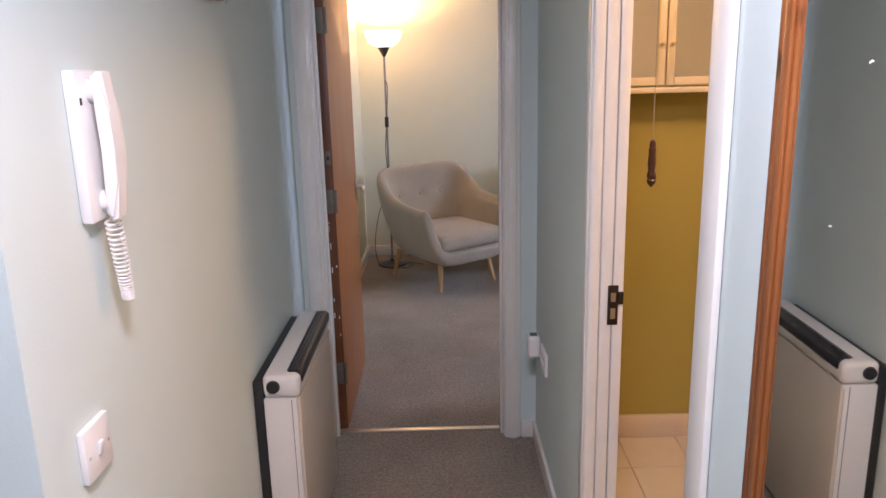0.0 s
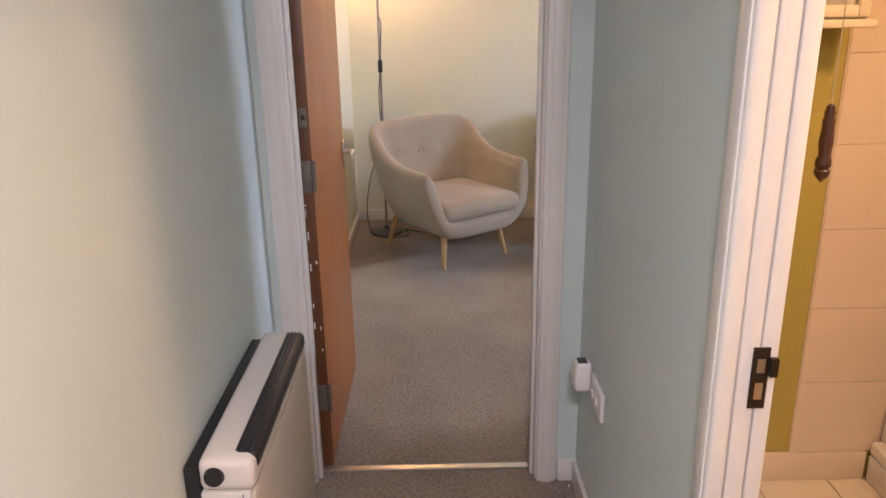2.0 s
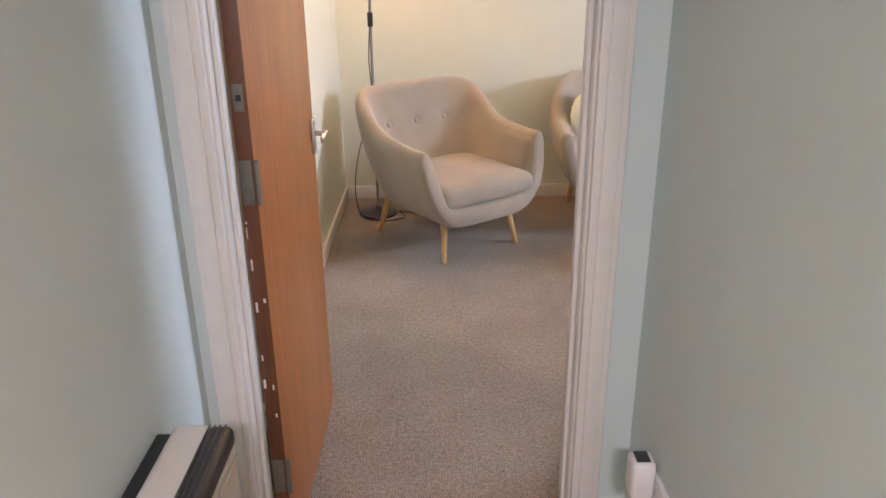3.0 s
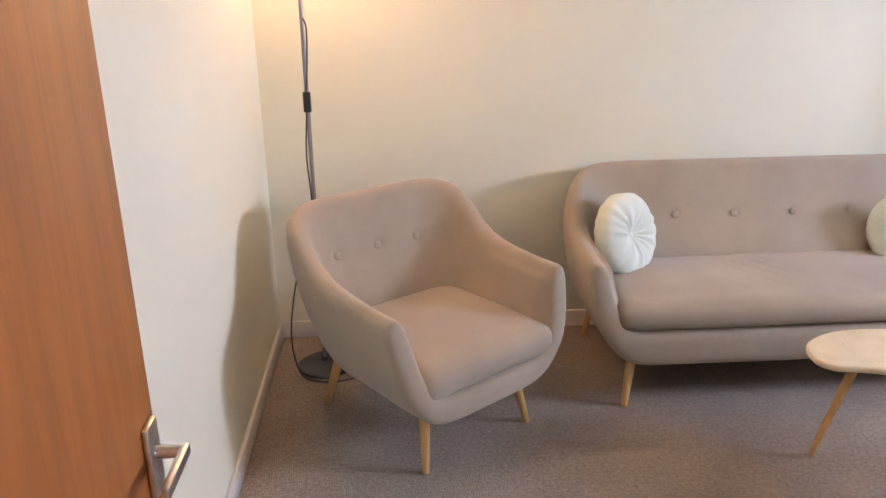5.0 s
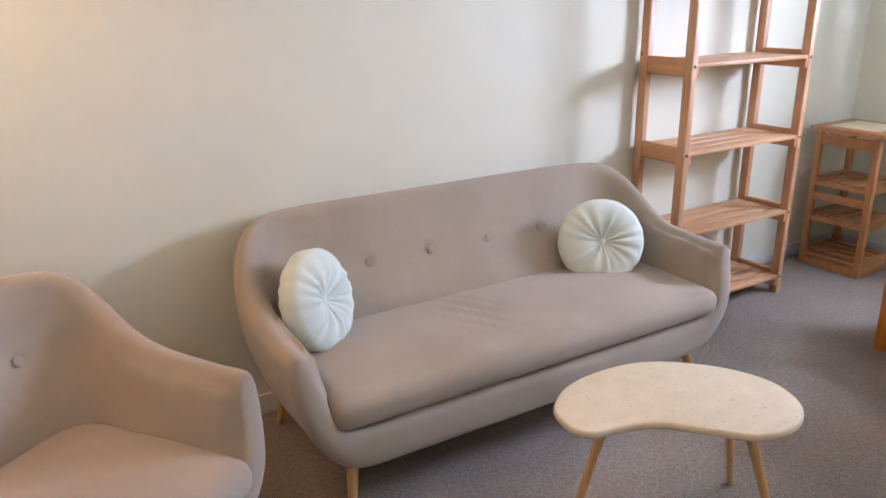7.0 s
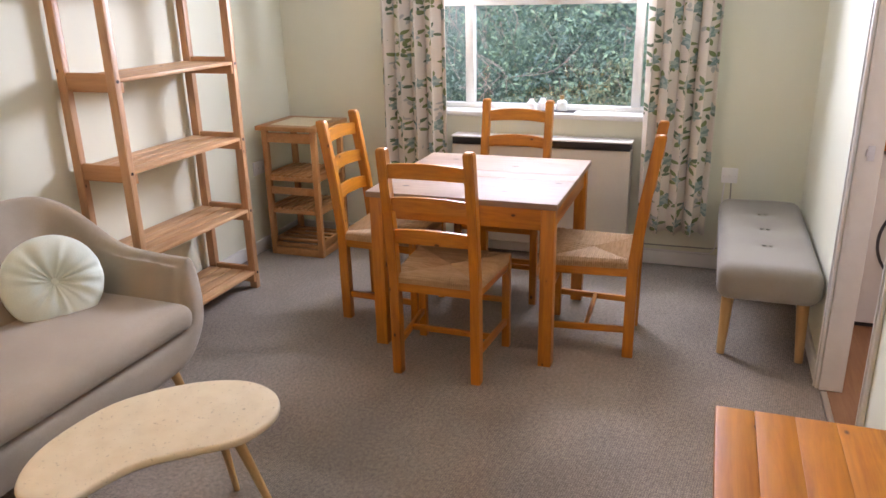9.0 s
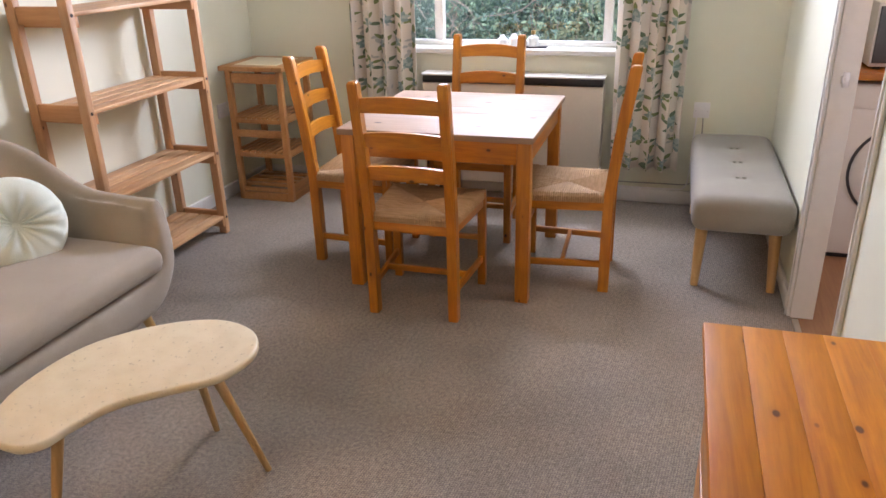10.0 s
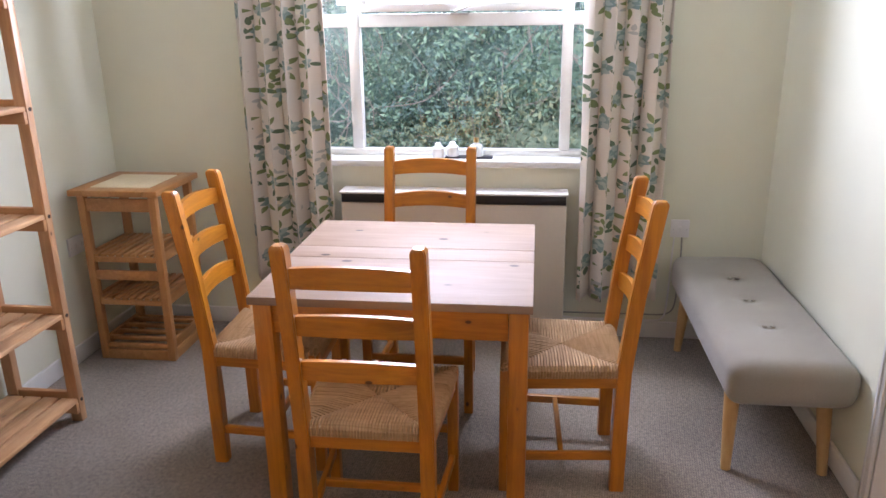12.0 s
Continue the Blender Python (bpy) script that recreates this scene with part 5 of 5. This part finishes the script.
part("post", box((1.405, 2.05, 0.151), (1.435, 2.09, 1.98), 0.005), GLOSS, screen)
part("rail", box((1.405, 2.091, 0.151), (1.435, 2.884, 0.185), 0.005), GLOSS, screen)
part("rail", box((1.405, 2.091, 1.94), (1.435, 2.884, 1.98), 0.005), GLOSS, screen)
part("pane", box((1.417, 2.091, 0.186), (1.423, 2.884, 1.939)), BATHGLASS, screen, smooth=0)
cab = thing("wall_cabinet", pose(0, 0, 0), "cream bathroom wall cabinet with framed mirror doors", "cabinet")
part("body", join(box((0.60, 2.80, 1.50), (1.075, 2.948, 1.86), 0.004), box((0.585, 2.775, 1.478), (1.09, 2.948, 1.4995), 0.005), box((0.585, 2.775, 1.8605), (1.09, 2.948, 1.885), 0.005)), CREAMWOOD, cab)
for x0, x1, kx in ((0.605, 0.843, 0.826), (0.847, 1.07, 0.864)):
    d = part("door", join(box((x0, 2.782, 1.505), (x0 + 0.03, 2.7995, 1.855), 0.004), box((x1 - 0.03, 2.782, 1.505), (x1, 2.7995, 1.855), 0.004), box((x0 + 0.0305, 2.782, 1.505), (x1 - 0.0305, 2.7995, 1.535), 0.004), box((x0 + 0.0305, 2.782, 1.825), (x1 - 0.0305, 2.7995, 1.855), 0.004)), CREAMWOOD, cab)
    part("panel", box((x0 + 0.0305, 2.79, 1.5355), (x1 - 0.0305, 2.797, 1.8245)), MIRROR, d, "mirror panel", smooth=0)
    part("knob", moved(turned([(0.004, 0), (0.004, 0.008), (0.008, 0.012), (0.008, 0.017), (0.0001, 0.020)], 14), Matrix.Translation((kx, 2.782, 1.655)) @ Matrix.Rotation(radians(90), 4, "X")), BRASS, d)
pull = thing("light_pull", pose(0.590, 2.005, 1.265), "turned dark wood light pull on a cord", "light pull")
part("handle", turned([(0.0001, -0.006), (0.006, 0.0), (0.011, 0.006), (0.013, 0.014), (0.010, 0.018), (0.013, 0.023), (0.0125, 0.032), (0.009, 0.04), (0.0115, 0.06), (0.0095, 0.09), (0.0105, 0.098), (0.008, 0.104), (0.009, 0.110), (0.006, 0.122), (0.0001, 0.126)], 18), DARKTURNED, pull)
part("cord", rod((0, 0, 0.12), (0, 0, H - 1.26), 0.0010, sides=6), GREYCABLE, pull)

# ---- kitchen beyond the doorway ----
solo("floor_kitchen", box((2.3, 0.6, -0.12), (RX1, 3.03, -0.001)), VINYL, "brown wood-look vinyl kitchen floor", kind="structure", smooth=0)
wm = thing("washing_machine", pose(3.96, 2.27, 0), "white front-loading washing machine under the worktop", "washing machine")
part("case", box((0.0, 0.0, 0.02), (0.56, 0.595, 0.845), 0.010, 3), WHITEPLASTIC, wm)
part("plinth", box((0.01, 0.01, 0.0), (0.5, 0.585, 0.02)), BLACK, wm)
dr = part("door", moved(turned([(0.215, 0.0), (0.215, 0.012), (0.200, 0.026), (0.160, 0.030), (0.150, 0.018)], 40), Matrix.Translation((0.0, 0.30, 0.44)) @ Matrix.Rotation(radians(-90), 4, "Y")), WHITEPLASTIC, wm)
part("porthole", moved(turned([(0.150, 0.016), (0.12, 0.03), (0.06, 0.042), (0.0001, 0.045)], 32), Matrix.Translation((0.0, 0.30, 0.44)) @ Matrix.Rotation(radians(-90), 4, "Y")), BLACK, dr, "dark glass porthole")
part("seal", moved(turned([(0.228, 0.0), (0.228, 0.004), (0.216, 0.004)], 40), Matrix.Translation((0.0, 0.30, 0.44)) @ Matrix.Rotation(radians(-90), 4, "Y")), DARKMETAL, dr)
part("control_panel", box((-0.004, 0.004, 0.735), (0.0, 0.591, 0.838), 0.002), WHITEPLASTIC, wm)
part("dial", rod((-0.004, 0.30, 0.79), (-0.022, 0.30, 0.79), 0.024, 0.021, 24), CHROME, wm)
worktop = solo("worktop", box((3.93, 1.3, 0.865), (RX1 - 0.001, 2.96, 0.90), 0.004), PINE_Y, "plain wood-effect kitchen worktop over the machine", "worktop")
kc = thing("kitchen_cabinet", pose(0, 0, 0), "dark edged kitchen base unit beside the washing machine", "cabinet")
part("side", box((3.96, 2.87, 0.0), (RX1 - 0.001, 2.955, 0.864), 0.003), WHITEPLASTIC, kc)
kc2 = thing("kitchen_cabinet", pose(0, 0, 0), "white kitchen base unit under the worktop", "cabinet")
part("body", box((3.96, 1.3, 0.0), (RX1 - 0.001, 2.26, 0.864), 0.003), WHITEPLASTIC, kc2)
mw = thing("microwave", pose(4.02, 2.30, 0.90), "black fronted microwave oven on the worktop", "microwave")
part("case", box((0.0, 0.0, 0.012), (0.36, 0.48, 0.29), 0.006), WHITEPLASTIC, mw)
part("door", box((-0.014, 0.01, 0.03), (-0.0005, 0.36, 0.275), 0.004), BLACK, mw)
part("control_strip", box((-0.012, 0.365, 0.03), (-0.0005, 0.47, 0.275), 0.003), DARKMETAL, mw)
for y in (0.04, 0.44):
    part("foot", box((0.02, y - 0.015, 0.0), (0.34, y + 0.015, 0.0125)), BLACK, mw)

# ---- things on the sill ----
tray2 = thing("sill_tray", pose(GX - 0.085, 4.47, 0.886), "small dark tray on the window sill", "tray")
part("tray", box((-0.035, -0.13, 0.0), (0.035, 0.10, 0.006), 0.002), BLACK, tray2)
df = thing("reed_diffuser", pose(GX - 0.085, 4.42, 0.8925), "clear glass reed diffuser bottle", "diffuser")
part("bottle", turned([(0.030, 0), (0.034, 0.004), (0.034, 0.044), (0.028, 0.056), (0.012, 0.064), (0.012, 0.078), (0.014, 0.080)], 24), GLASSWARE, df)
part("cap", turned([(0.0135, 0.070), (0.0135, 0.090), (0.004, 0.090)], 16), BRASS, df)
for dx, dy in ((0.012, 0.02), (-0.01, 0.012), (0.0, -0.02)):
    part("reed", rod((0, 0, 0.05), (dx * 1.4, dy * 1.4, 0.19), 0.0013, sides=5), TWIG, df)
for y, hgt, lab in ((4.535, 0.046, "small cream candle jar"), (4.605, 0.046, "small white scent bottle")):
    j = thing("candle_jar", pose(GX - 0.085, y, 0.8925 if y < 4.59 else 0.886), lab, "jar")
    part("jar", turned([(0.026, 0), (0.030, 0.003), (0.030, hgt), (0.018, hgt + 0.010), (0.013, hgt + 0.024), (0.0001, hgt + 0.024)], 20), WHITEPLASTIC, j)
